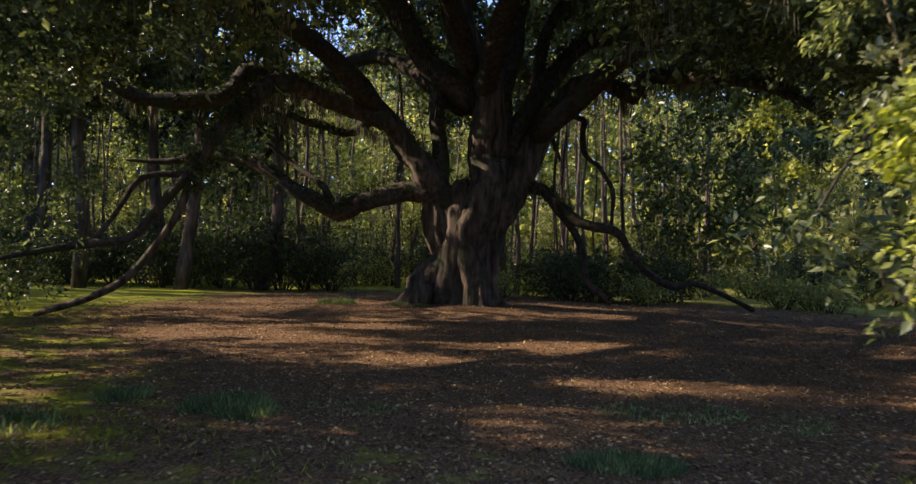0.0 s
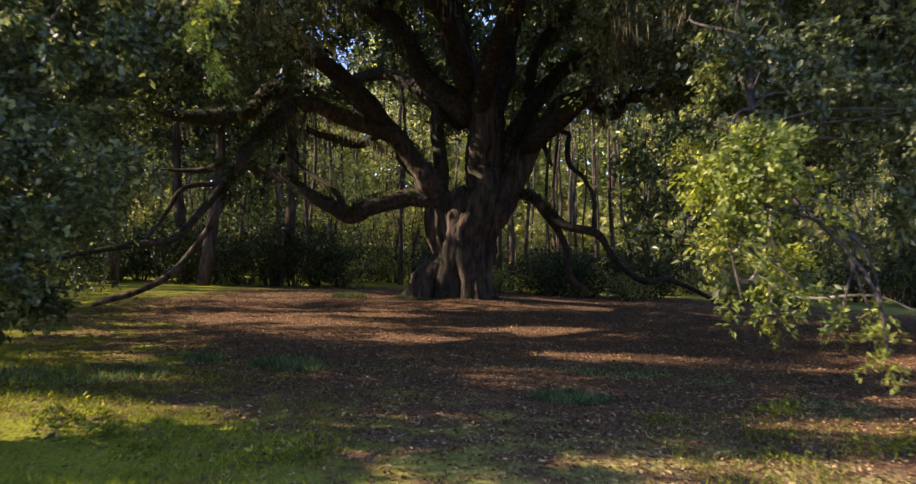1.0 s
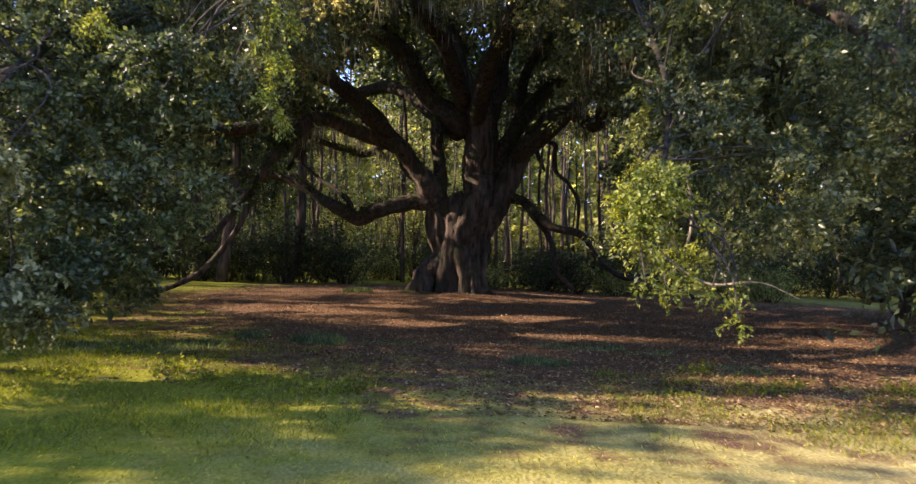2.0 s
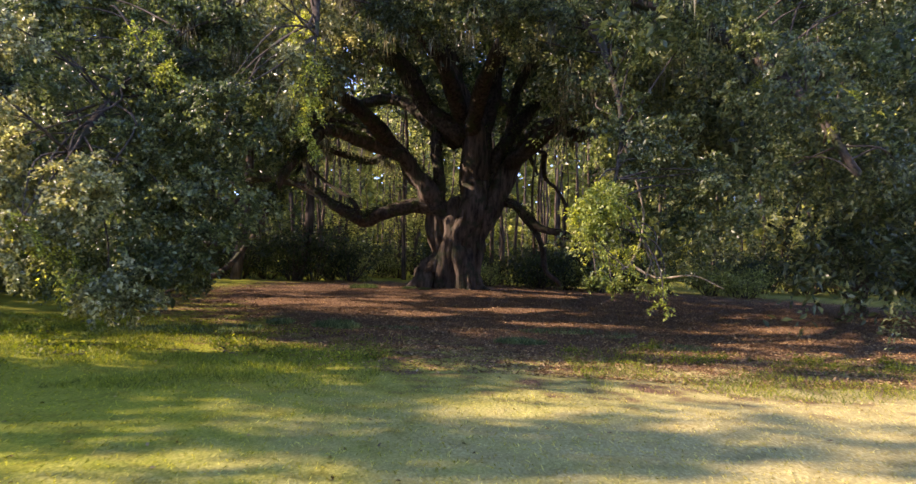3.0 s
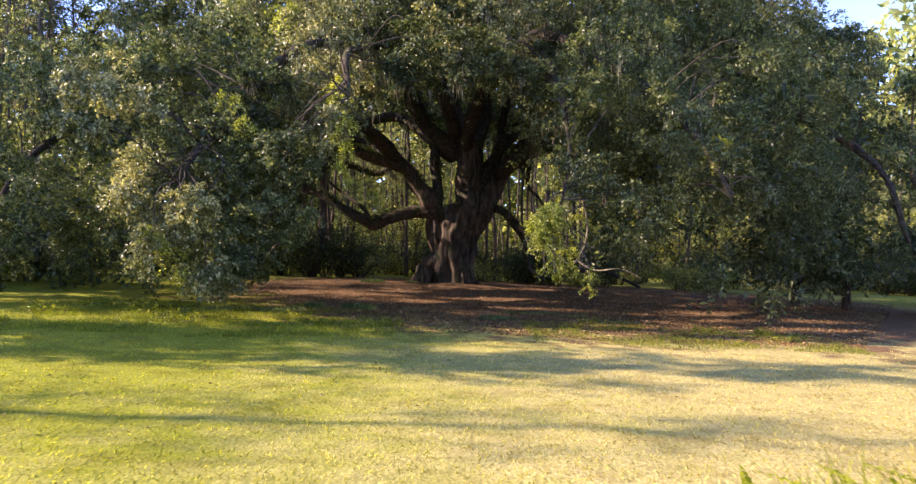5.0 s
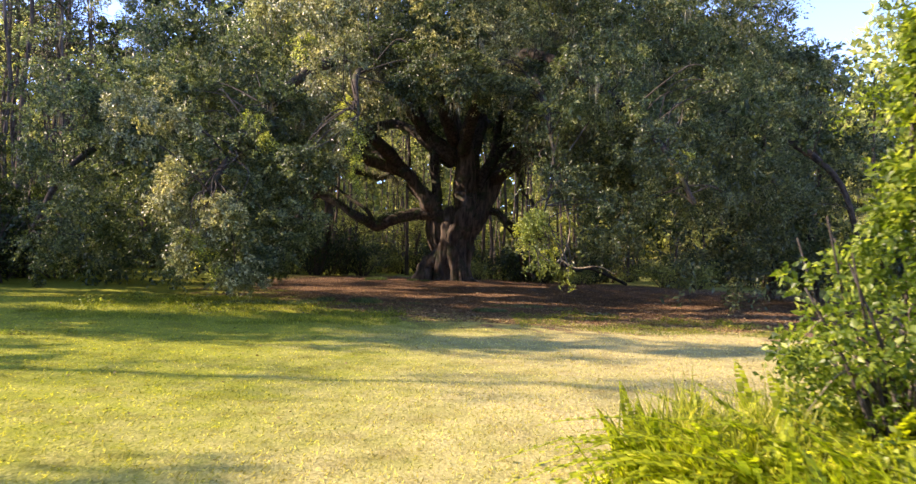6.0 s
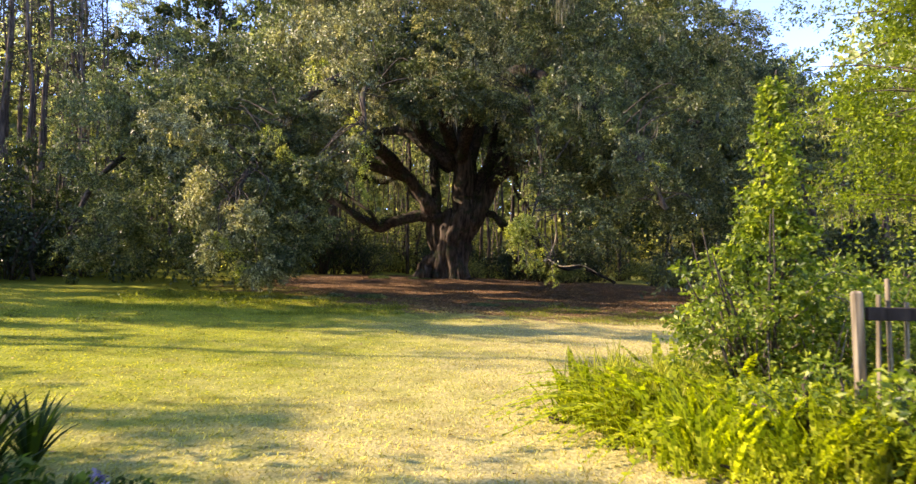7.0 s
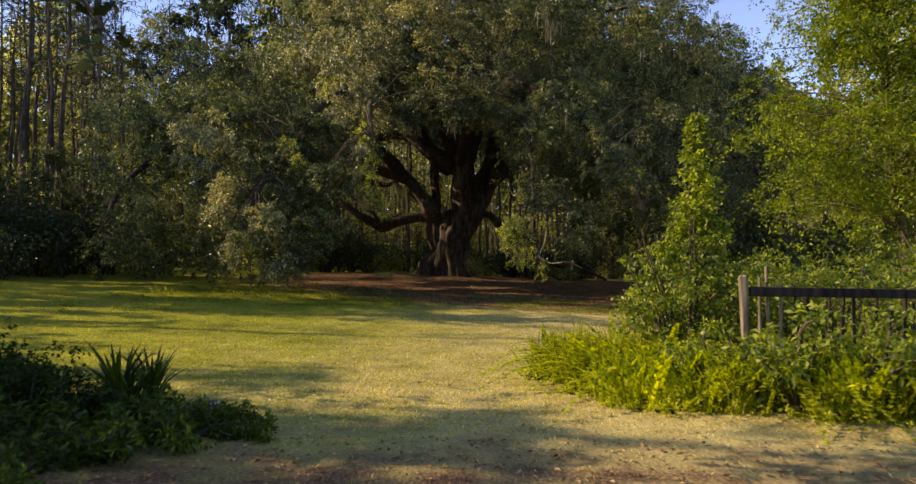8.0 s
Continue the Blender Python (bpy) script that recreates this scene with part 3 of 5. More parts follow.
def crown_boughs(n, r):
    """Centres of the boughs of the crown: a broad dome that droops to a ragged skirt."""
    out = []
    while len(out) < n:
        a, q = r.uniform(0, 2 * np.pi), math.sqrt(r.uniform(0.01, 1))
        if math.sin(a) > 0.15 and r.uniform() < 0.45:
            continue
        edge = (17.6 if math.sin(a) > -0.35 else 14.2) + 1.3 * math.sin(3 * a + 1) + 0.8 * math.sin(7 * a + 2)
        x, y = TREE[0] + q * edge * math.cos(a), TREE[1] + q * edge * math.sin(a)
        top = 4.0 + 12.0 * math.sqrt(max(0, 1 - q ** 2.4))
        low = 8.5 - 6.6 * q ** 3.0
        z = low + (top - low) * r.uniform() ** 0.5
        if x > 9 and (x > 15 or z > 13.6 - 0.55 * (x - 9)):
            continue
        if x < -12.2 or (x < -7.5 and z > 8.2):
            continue
        if not kept_open(x, y, z) and all((x - c[0]) ** 2 + (y - c[1]) ** 2 + (z - c[2]) ** 2 > 3.2 for c in out):
            out.append((x, y, z))
    return np.array(out)


def clumps_on(boughs, each, size, r):
    """Leaf clumps over the upper and outer side of each bough, and the way each of them faces."""
    out, ways = [], []
    for c in boughs:
        outward = unit(np.array([c[0] - TREE[0], c[1] - TREE[1], 4.0]))
        for _ in range(each):
            d = unit(r.normal(size=3) + outward * 0.7)
            p = c + d * [1.15, 1.15, 0.8] * size * r.uniform(0.55, 1.05)
            if not kept_open(*p) and p[2] > 0.6 and not in_gap(p):
                out.append(p)
                ways.append(d)
    return np.array(out), np.array(ways)


LOBES = [
    (-6.9, 3.0, 4.2, 1.5), (-8.9, 4.4, 3.0, 1.2), (-3.3, 3.6, 7.0, 1.5), (-2.6, 4.6, 9.6, 1.7), (-4.4, 5.8, 5.4, 0.9), (-2.2, 4.1, 4.4, 0.6), (-5.75, 2.7, 1.6, 0.6), (-5.1, 2.9, 2.4, 0.5), (-4.7, 2.9, 1.1, 0.4), (-6.2, 3.0, 2.7, 0.5), (-4.1, 3.6, 1.3, 0.5),
    (2.35, 3.15, 2.3, 0.36), (3.3, 4.9, 3.4, 0.9), (5.5, 4.2, 4.2, 1.3), (8.0, 5.4, 5.6, 1.6), (4.2, 5.4, 6.4, 1.4), (1.3, 5.8, 8.3, 1.5), (6.3, 6.4, 8.4, 1.6), (9.8, 8.0, 3.6, 1.3), (4.5, 4.2, 2.5, 0.8), (10.9, 9.7, 7.2, 1.7)]
LOBES += [(-2.2, 6.6, 6.6, 0.9), (-0.6, 7.6, 7.0, 1.0), (0.9, 7.1, 6.7, 0.9), (2.0, 8.0, 6.3, 0.9), (-3.5, 8.6, 6.5, 1.0), (0.2, 10.2, 8.3, 1.2), (-1.8, 10.6, 8.4, 1.2)]
LOBES += [(0.3, 7.2, 10.6, 1.6), (4.3, 9.2, 11.0, 1.7), (-6.8, 8.2, 7.2, 1.4), (-9.6, 8.2, 6.0, 1.5), (-10.4, 6.4, 2.0, 1.2), (-5.6, 13.0, 11.4, 1.7), (8.6, 11.5, 10.6, 1.7), (7.2, 5.4, 3.1, 0.9)]
LOBES += [(-7.4, 6.4, 6.0, 1.0), (-7.2, 7.6, 8.8, 1.0), (-10.6, 6.8, 4.4, 1.2), (-9.6, 3.5, 5.9, 1.2), (-10.4, 5.2, 5.6, 1.1), (-1.4, 5.2, 11.4, 1.4), (-4.6, 7.0, 9.6, 1.3), (-0.9, 7.6, 6.4, 0.7), (0.8, 8.0, 6.5, 0.7), (2.0, 7.6, 6.2, 0.7)]
LOBES += [(-4.3, 5.6, 2.0, 0.8), (-4.6, 5.8, 3.4, 0.9), (-5.6, 6.0, 1.8, 0.9), (-5.8, 6.2, 3.0, 1.0), (-7.2, 6.6, 2.0, 1.0), (-7.0, 6.6, 3.6, 1.0), (-4.1, 5.5, 1.1, 0.35), (-5.0, 6.4, 4.6, 0.9)]
LOBES += [(-3.6, 3.8, 2.4, 0.75), (-3.5, 4.1, 3.6, 0.75), (-4.6, 4.3, 3.0, 0.9), (-5.2, 4.7, 4.2, 0.9), (-4.6, 3.8, 1.9, 0.7)]


def lobe_clumps(r):
    """Leaf clumps all round the big lobes of the near side, and the way each of them faces."""
    out, ways = [], []
    for x, y, z, size in LOBES:
        for _ in range(int((8 + 17 * size * size) * (1.0 if x < 1 else 0.72))):
            d = unit(r.normal(size=3) + [0, -0.25, 0.1])
            p = np.array([x, y, z]) + d * [1.0, 0.9, 0.85] * size * r.uniform(0.72, 1.02)
            if p[2] > 0.5 and not kept_open(*p) and not in_gap(p):
                out.append(p)
                ways.append(d)
    return np.array(out), np.array(ways)


def skirt_centres(n, r, away=19.8):
    """Boughs that hang to the lawn along the near rim, with a gap before the trunk."""
    out = []
    while len(out) < n:
        a = r.uniform(math.radians(160), math.radians(345))
        d = away + r.normal() * 0.9 - abs(r.normal()) * 1.2
        x, y = TREE[0] + d * math.cos(a), TREE[1] + d * math.sin(a)
        z = (1.75 if 1 < x < 6 else 0.85) + 5.4 * r.uniform() ** 1.1
        gap_l, gap_r = -3.3 + 0.25 * z + 0.25 * math.sin(z * 3), 1.7 - 0.02 * z
        if gap_l < x < gap_r and z < 5.4:
            continue
        if -0.75 * y < x < 0.43 * y:
            continue
        if 1.2 < x < 3.4 and y < 3.6 and z < 2.6:
            continue
        if math.sin(x * 1.5 + 0.4) * math.sin(z * 1.6 + x) < -0.5:
            continue
        out.append((x, y, z + 0.25 * math.sin(x * 2.1)))
    return np.array(out)


def link_branches(centres, r, name):
    """Thin branches from each clump to the limb that carries it, in one mesh."""
    spine = np.concatenate(limb_paths)
    groups, used = [], np.zeros(len(spine))
    for c in centres:
        d = np.linalg.norm((spine[:, :3] - c) * [1, 1, 1.3], axis=1) + (spine[:, 2] < c[2] - 6) * 5
        k = int(np.argmin(d + used + r.uniform(0, 1.2, len(d))))
        used[k] += 0.9
        s = spine[k]
        gap = np.linalg.norm(s[:3] - c)
        if gap > 2.4:
            continue
        mid = (s[:3] + c) / 2 + r.normal(size=3) * 0.12 * gap + [0, 0, 0.1 * gap]
        base = min(0.035, 0.01 + 0.006 * gap)
        groups.append(tube(smooth_path(np.array([[*s[:3] - ROOT, base], [*mid - ROOT, base * 0.7], [*c - ROOT, 0.008]]), 4), 5))
    v, f = joined(groups)
    ob = part(name, mesh_of(name, v, f, True), M_TWIG, oak, "thin grey branches")
    ob["kind"] = "stuff"


def crown_part(name, centres, radii, count, length, material, r, label, droop=0.4, twigs=14, facing=None, width=0.45):
    v, f = sprays(centres - ROOT, radii, count, length, droop, twigs, r=r, facing=facing, width=width)
    ob = part(name, mesh_of(name, v, f), material, oak, label)
    ob["kind"] = "stuff"


r_oak = np.random.default_rng(21)
boughs = crown_boughs(172, r_oak)
boughs = np.concatenate([boughs, [(-8.0, 11.0, 7.0), (-12.0, 10.0, 5.4), (-12.5, 13.0, 7.5), (-9.0, 14.5, 9.0), (-5.5, 13.0, 9.5), (-10.5, 12.5, 7.5), (-9.0, 9.6, 8.6), (9.5, 13.5, 10.2), (11.2, 14.6, 11.2), (12.4, 16.0, 10.2), (10.2, 16.5, 12.6), (11.6, 18.0, 11.6), (13.0, 18.0, 9.0), (8.2, 14.6, 12.2), (12.8, 14.2, 8.4), (10.8, 12.6, 8.6), (14.0, 16.4, 7.6), (13.6, 19.4, 10.4)]])
roof = [(r_oak.uniform(-15, 13), r_oak.uniform(12, 27), r_oak.uniform(7.5, 11.5)) for _ in range(30)]
roof += [(r_oak.uniform(-5, 10), r_oak.uniform(1.5, 10), r_oak.uniform(9.5, 13.5)) for _ in range(26)]
for side in (-1, 1):
    for _ in range(34):
        y, aside, up = r_oak.uniform(7.5, 17), r_oak.uniform(0.27, 0.62), r_oak.uniform(0.27, 0.42)
        roof.append((side * aside * y, y, 2.0 + up * y))
boughs = np.concatenate([boughs, [p for p in roof if not kept_open(*p)]])
dome, dome_way = clumps_on(boughs, 13, 2.0, r_oak)
skirt = skirt_centres(150, r_oak, 18.2)
lobe, lobe_way = lobe_clumps(r_oak)
behind = skirt_centres(260, r_oak, 16.6)
skirt = np.array([p for p in skirt if not in_gap(p)])
behind = np.array([p for p in behind if not in_gap(p)])
behind = behind[(np.abs(behind[:, 0]) > 0.56 * behind[:, 1]) & (behind[:, 1] > 4)]
front = dome[:, 1] < 17
# Upper clumps on the sunny side take the lightened leaf colour.
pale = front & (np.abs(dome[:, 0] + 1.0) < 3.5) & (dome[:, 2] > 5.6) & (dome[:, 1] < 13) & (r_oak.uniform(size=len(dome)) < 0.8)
crown_part("crown", dome[pale], r_oak.uniform(0.5, 0.85, pale.sum()), 215, 0.115, M_OAK_OLIVE_LIT, r_oak, "leaves high on the sunny side, coloured a sunlit pale olive", 0.35, 12, dome_way[pale], 0.52)
front = front & ~pale
crown_part("crown", dome[front], r_oak.uniform(0.55, 0.95, front.sum()), 205, 0.116, M_OAK_LEAF, r_oak, "dense dark evergreen leaves", 0.35, 12, dome_way[front], 0.52)
rear = ~front & ~pale
crown_part("crown", dome[rear], r_oak.uniform(0.9, 1.4, rear.sum()), 76, 0.34, M_OAK_LEAF, r_oak, "dense dark evergreen leaves", 0.4, 14, dome_way[rear])
# Sunny lobes get the sunlit olive colour, inner shaded lobes the darker leaf.
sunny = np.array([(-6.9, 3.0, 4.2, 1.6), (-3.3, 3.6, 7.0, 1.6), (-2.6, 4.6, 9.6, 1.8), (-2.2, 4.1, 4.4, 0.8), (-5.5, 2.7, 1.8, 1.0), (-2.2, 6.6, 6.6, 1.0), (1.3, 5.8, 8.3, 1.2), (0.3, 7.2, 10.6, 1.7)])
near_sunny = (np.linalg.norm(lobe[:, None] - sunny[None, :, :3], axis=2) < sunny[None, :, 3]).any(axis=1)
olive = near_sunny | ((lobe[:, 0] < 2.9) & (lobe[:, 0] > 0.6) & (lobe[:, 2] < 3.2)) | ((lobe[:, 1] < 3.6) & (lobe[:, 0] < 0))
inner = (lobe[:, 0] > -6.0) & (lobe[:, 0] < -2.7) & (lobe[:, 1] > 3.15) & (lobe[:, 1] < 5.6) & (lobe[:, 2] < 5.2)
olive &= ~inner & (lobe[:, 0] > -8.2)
spray_lit = (np.abs(lobe[:, 0] - 1.9) < 0.7) & (lobe[:, 1] < 4.2) & (lobe[:, 2] < 3.0)
for sel, col, count, size in ((olive & ~spray_lit, M_OAK_OLIVE_LIT, 340, 0.076), (spray_lit, M_OAK_YELLOW_LIT, 330, 0.064), (~olive & ~spray_lit, M_OAK_LEAF, 330, 0.08)):
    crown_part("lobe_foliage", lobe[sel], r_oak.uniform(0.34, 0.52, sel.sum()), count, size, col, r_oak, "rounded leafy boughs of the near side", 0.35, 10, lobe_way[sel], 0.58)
crown_part("skirt", skirt, r_oak.uniform(0.45, 0.85, len(skirt)), 280, 0.095, M_OAK_LEAF, r_oak, "leafy boughs drooping to the lawn", 0.5, 10)
fringe = np.array([p for p in zip(r_oak.uniform(-12.5, -7.8, 90), r_oak.uniform(14.5, 19.5, 90), r_oak.uniform(0.9, 6.5, 90)) if not in_gap(p)])
crown_part("skirt", fringe, r_oak.uniform(0.4, 0.8, len(fringe)), 130, 0.12, M_OAK_LEAF, r_oak, "thin leafy ends of the low limbs", 0.5, 10)
crown_part("skirt", behind, r_oak.uniform(0.7, 1.1, len(behind)), 95, 0.22, M_OAK_LEAF, r_oak, "shaded leafy boughs inside the skirt", 0.5, 10)
# Sprays picked out by the sun, their light put into the leaf colour.
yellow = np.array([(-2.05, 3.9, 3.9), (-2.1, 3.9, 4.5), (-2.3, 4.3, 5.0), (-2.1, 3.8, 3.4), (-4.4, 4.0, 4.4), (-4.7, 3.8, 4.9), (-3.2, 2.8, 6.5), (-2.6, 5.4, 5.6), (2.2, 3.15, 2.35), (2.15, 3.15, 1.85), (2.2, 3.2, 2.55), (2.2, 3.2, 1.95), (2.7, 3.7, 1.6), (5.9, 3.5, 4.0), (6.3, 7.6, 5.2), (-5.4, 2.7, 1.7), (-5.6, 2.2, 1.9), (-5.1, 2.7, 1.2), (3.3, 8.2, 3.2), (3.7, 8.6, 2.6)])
crown_part("bright_spray", yellow, np.full(len(yellow), 0.46), 460, 0.062, M_OAK_YELLOW_LIT, r_oak, "leaf sprays coloured bright yellow-green as if sunlit", 0.7, 9)
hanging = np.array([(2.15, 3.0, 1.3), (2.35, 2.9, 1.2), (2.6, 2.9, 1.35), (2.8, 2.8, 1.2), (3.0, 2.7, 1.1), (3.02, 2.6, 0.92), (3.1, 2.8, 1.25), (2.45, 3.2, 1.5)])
crown_part("bright_spray", hanging, np.full(len(hanging), 0.2), 110, 0.055, M_OAK_YELLOW_LIT, r_oak, "leafy twig tips hanging low over the litter", 0.7, 7)
link_branches(np.concatenate([hanging, dome[::4], skirt[::3], lobe[::3], yellow]), r_oak, "branchwork")


def moss_strands(anchors, r, length=0.6, strands=14):
    """Hanging tufts: narrow ribbons that taper downwards."""
    n = len(anchors) * strands
    p = np.repeat(anchors, strands, 0) + r.normal(size=(n, 3)) * [0.09, 0.09, 0.04]
    ln = length * r.uniform(0.3, 1.2, n)
    axis = unit(r.normal(size=(n, 3)) * 0.12 + [0, 0, -1])
    normal = unit(r.normal(size=(n, 3)) * [1, 1, 0.05])
    return leaf_arrays(p, axis, normal, ln, 0.014 + 0.012 * r.uniform(size=n), 0.3)


spine = np.concatenate([p[6:] for p in limb_paths])
thick = spine[(spine[:, 3] > 0.09) & (spine[:, 1] > 8) & (spine[:, 2] > 5.0)]
pick = thick[r_oak.integers(0, len(thick), 400)]
anchors = pick[:, :3] - [0, 0, 1] * (pick[:, 3:4] * 0.7) - ROOT
high = dome[front & (dome[:, 2] > 5.5)]
hang = np.concatenate([anchors, high[::2] - ROOT - [0, 0, 0.4], high[(np.abs(high[:, 0]) < 4) & (high[:, 2] < 10)] - ROOT - [0, 0, 0.7], lobe[(lobe[:, 2] > 5.0) & (np.abs(lobe[:, 0]) < 7)][::4] - ROOT - [0, 0, 0.25]])
part("moss", mesh_of("moss", *moss_strands(hang, r_oak, 0.55)), M_MOSS, oak, "grey hanging moss")["kind"] = "stuff"
# little ferns and moss cushions that grow along the limb tops
tops = spine[r_oak.integers(0, len(spine), 3600)]
tops = tops[(tops[:, 3] > 0.1) & (tops[:, 2] > 2.9)]
round_it = r_oak.normal(size=(len(tops), 3)) * [0.5, 0.5, 0.35] + [0, 0, 0.8]
cush = tops[:, :3] + unit(round_it) * tops[:, 3:4] * 0.95 - ROOT
part("limb_fern_cover", mesh_of("limb_fern_cover", *sprays(cush, r_oak.uniform(0.14, 0.34, len(cush)), 30, 0.095, 0.25, 10, r=r_oak)), M_SHRUB_LEAF, oak, "small ferns along the limbs")["kind"] = "stuff"


# ---- woodland ----
def at_ground(x, y, turn=0.0, size=1.0, sink=0.05):
    return pose(x, y, float(lie(x, y)) - sink, 0, 0, turn) @ Matrix.Diagonal((size, size, size, 1))


def spread(ob, spots):
    """Copies of a thing at rows of x, y, turn and size; the first row takes the thing itself."""
    for i, (x, y, turn, size) in enumerate(spots):
        m = pose(x, y, float(lie(x, y)) - 0.05, 0, 0, turn)
        c = copy_thing(ob, m) if i else ob
        if not i:
            c.matrix_basis = m
        c.scale = (size, size, size)


def build_pine(seed, height, girth=0.24):
    r = np.random.default_rng(seed)
    ob = thing("pine_tree", "tall slender pine with a bare dark trunk", "tree", group="woodland pines")
    k = 9
    zs = np.linspace(-0.1, height, k)
    lean = np.cumsum(r.normal(size=(k, 2)) * 0.13, 0)
    path = np.column_stack([lean[:, 0], lean[:, 1], zs, np.interp(zs, [0, 0.6, height], [girth, girth * 0.78, 0.03])])
    groups, tips = [tube(smooth_path(path, 2), 7, 0.05, r)], []
    for z in np.concatenate([r.uniform(height * 0.25, height * 0.5, 7), r.uniform(height * 0.5, height, 26)]):
        a, ln = r.uniform(0, 6.28), r.uniform(0.4, 1.0) if z < height * 0.5 else r.uniform(1.0, 3.0) * (1.15 - 0.7 * (z / height) ** 2)
        b = np.array([np.interp(z, zs, lean[:, 0]), np.interp(z, zs, lean[:, 1]), z])
        e = b + [math.cos(a) * ln, math.sin(a) * ln, r.uniform(-0.1, 0.5) * ln]
        groups.append(tube(np.array([[*b, 0.04], [*((b + e) / 2 + [0, 0, 0.1]), 0.025], [*e, 0.01]]), 3))
        if z >= height * 0.5:
            tips += [e, b * 0.35 + e * 0.65 + r.normal(size=3) * 0.25]
    part("trunk", mesh_of("trunk", *joined(groups), True), M_PINE_BARK, ob)
    tips = np.array(tips)
    part("needles", mesh_of("needles", *sprays(tips, r.uniform(0.4, 0.75, len(tips)), 10, 0.52, 0.1, 16, width=0.14, r=r)), M_PINE_LEAF, ob)
    return ob


def build_sapling(seed, height, material, leaves, label, leaf=0.13, name="woodland_tree", first=0.18, girth=0.1):
    r = np.random.default_rng(seed)
    ob = thing(name, label, "tree", group="woodland undergrowth")
    k = 8
    zs = np.linspace(-0.1, height, k)
    lean = np.cumsum(r.normal(size=(k, 2)) * 0.2, 0)
    path = np.column_stack([lean[:, 0], lean[:, 1], zs, np.interp(zs, [0, height], [girth, 0.015])])
    groups, tips = [tube(smooth_path(path, 2), 7, 0.05, r)], []
    for z in r.uniform(height * first, height, 24):
        a, ln = r.uniform(0, 6.28), r.uniform(0.6, 1.9) * (1.2 - 0.7 * z / height)
        b = np.array([np.interp(z, zs, lean[:, 0]), np.interp(z, zs, lean[:, 1]), z])
        e = b + [math.cos(a) * ln, math.sin(a) * ln, r.uniform(0.0, 0.6) * ln]
        groups.append(tube(np.array([[*b, 0.028], [*((b + e) / 2 + r.normal(size=3) * 0.1), 0.018], [*e, 0.006]]), 3))
        tips += [e, (b + e) / 2, e + r.normal(size=3) * 0.45]
    part("trunk", mesh_of("trunk", *joined(groups), True), M_PINE_BARK, ob)
    tips = np.array(tips)
    part("crown", mesh_of("crown", *sprays(tips, r.uniform(0.35, 0.8, len(tips)), leaves // len(tips), leaf, 0.25, 9, r=r)), material, ob)
    return ob


def build_shrub(seed, wide, high, material, leaves, label, leaf=0.1, name="shrub", category="shrub", group="woodland undergrowth", stems=12):
    r = np.random.default_rng(seed)
    ob = thing(name, label, category, group=group)
    groups, tips = [], []
    for _ in range(stems):
        a, q = r.uniform(0, 6.28), math.sqrt(r.uniform()) * wide
        h = high * (1 - 0.45 * (q / wide) ** 2) * r.uniform(0.65, 1.05)
        b, e = np.array([q * 0.2 * math.cos(a), q * 0.2 * math.sin(a), 0.0]), np.array([q * math.cos(a), q * math.sin(a), h])
        m = (b + e) / 2 + r.normal(size=3) * 0.1 * high + [0, 0, 0.1 * high]
        groups.append(tube(smooth_path(np.array([[*b, 0.03], [*m, 0.018], [*e, 0.006]]), 2), 4))
        for s in (0.35, 0.55, 0.75, 0.9, 1.0):
            w = (1 - s) ** 2 * b + 2 * s * (1 - s) * m + s * s * e
            tips += [w + r.normal(size=3) * 0.13 * wide, w + r.normal(size=3) * 0.16 * wide]
    part("stem_tangle", mesh_of("stem_tangle", *joined(groups), True), M_PINE_BARK, ob)["kind"] = "stuff"
    tips = np.array(tips)
    tips[:, 2] = np.maximum(tips[:, 2], 0.12 * high)
    part("foliage", mesh_of("foliage", *sprays(tips, r.uniform(0.14, 0.3, len(tips)) * (wide + high) * 0.5, leaves // len(tips), leaf, 0.3, 9, r=r)), material, ob)
    return ob


r_wood = np.random.default_rng(5)


def belt(n, x0, x1, y0, y1, lo, hi, r=r_wood, keep=None):
    out = []
    while len(out) < n:
        x, y = r.uniform(x0, x1), r.uniform(y0, y1)
        if keep is None or keep(x, y):
            out.append((x, y, r.uniform(0, 360), r.uniform(lo, hi)))
    return out


def clear_of_beam(x, y):
    return not 17.5 < y < 23.5


PINES = [build_pine(31, 21.0, 0.32), build_pine(32, 24.0, 0.17), build_pine(33, 19.0, 0.15)]
spread(PINES[0], belt(11, -40, -21, 18, 40, 0.85, 1.1, keep=clear_of_beam) + [(-23.4, 26.7, 0, 1.0), (-24.6, 24.8, 70, 1.1), (-21.6, 28.0, 140, 0.9), (-20.4, 29.6, 210, 0.8), (-22.8, 31.0, 280, 1.0), (-22, -6.6, 10, 0.85), (-23, 0.8, 80, 0.85)])
spread(PINES[1], belt(38, -42, 14, 37, 64, 0.85, 1.15) + belt(8, -40, -19, 16, 40, 0.9, 1.1, keep=clear_of_beam) + belt(7, -34, -20, 24, 40, 0.85, 1.1))
spread(PINES[2], belt(38, -42, 15, 36, 62, 0.8, 1.1) + belt(4, -38, -22, 18, 36, 0.9, 1.1))
POLES = [build_sapling(44, 15.0, M_WOOD_LEAF, 220, "thin straight woodland tree with a bare grey trunk", 0.24, "woodland_tree", 0.55, 0.09), build_sapling(45, 18.0, M_WOOD_LEAF, 220, "thin straight woodland tree with a bare grey trunk", 0.24, "woodland_tree", 0.6, 0.11)]
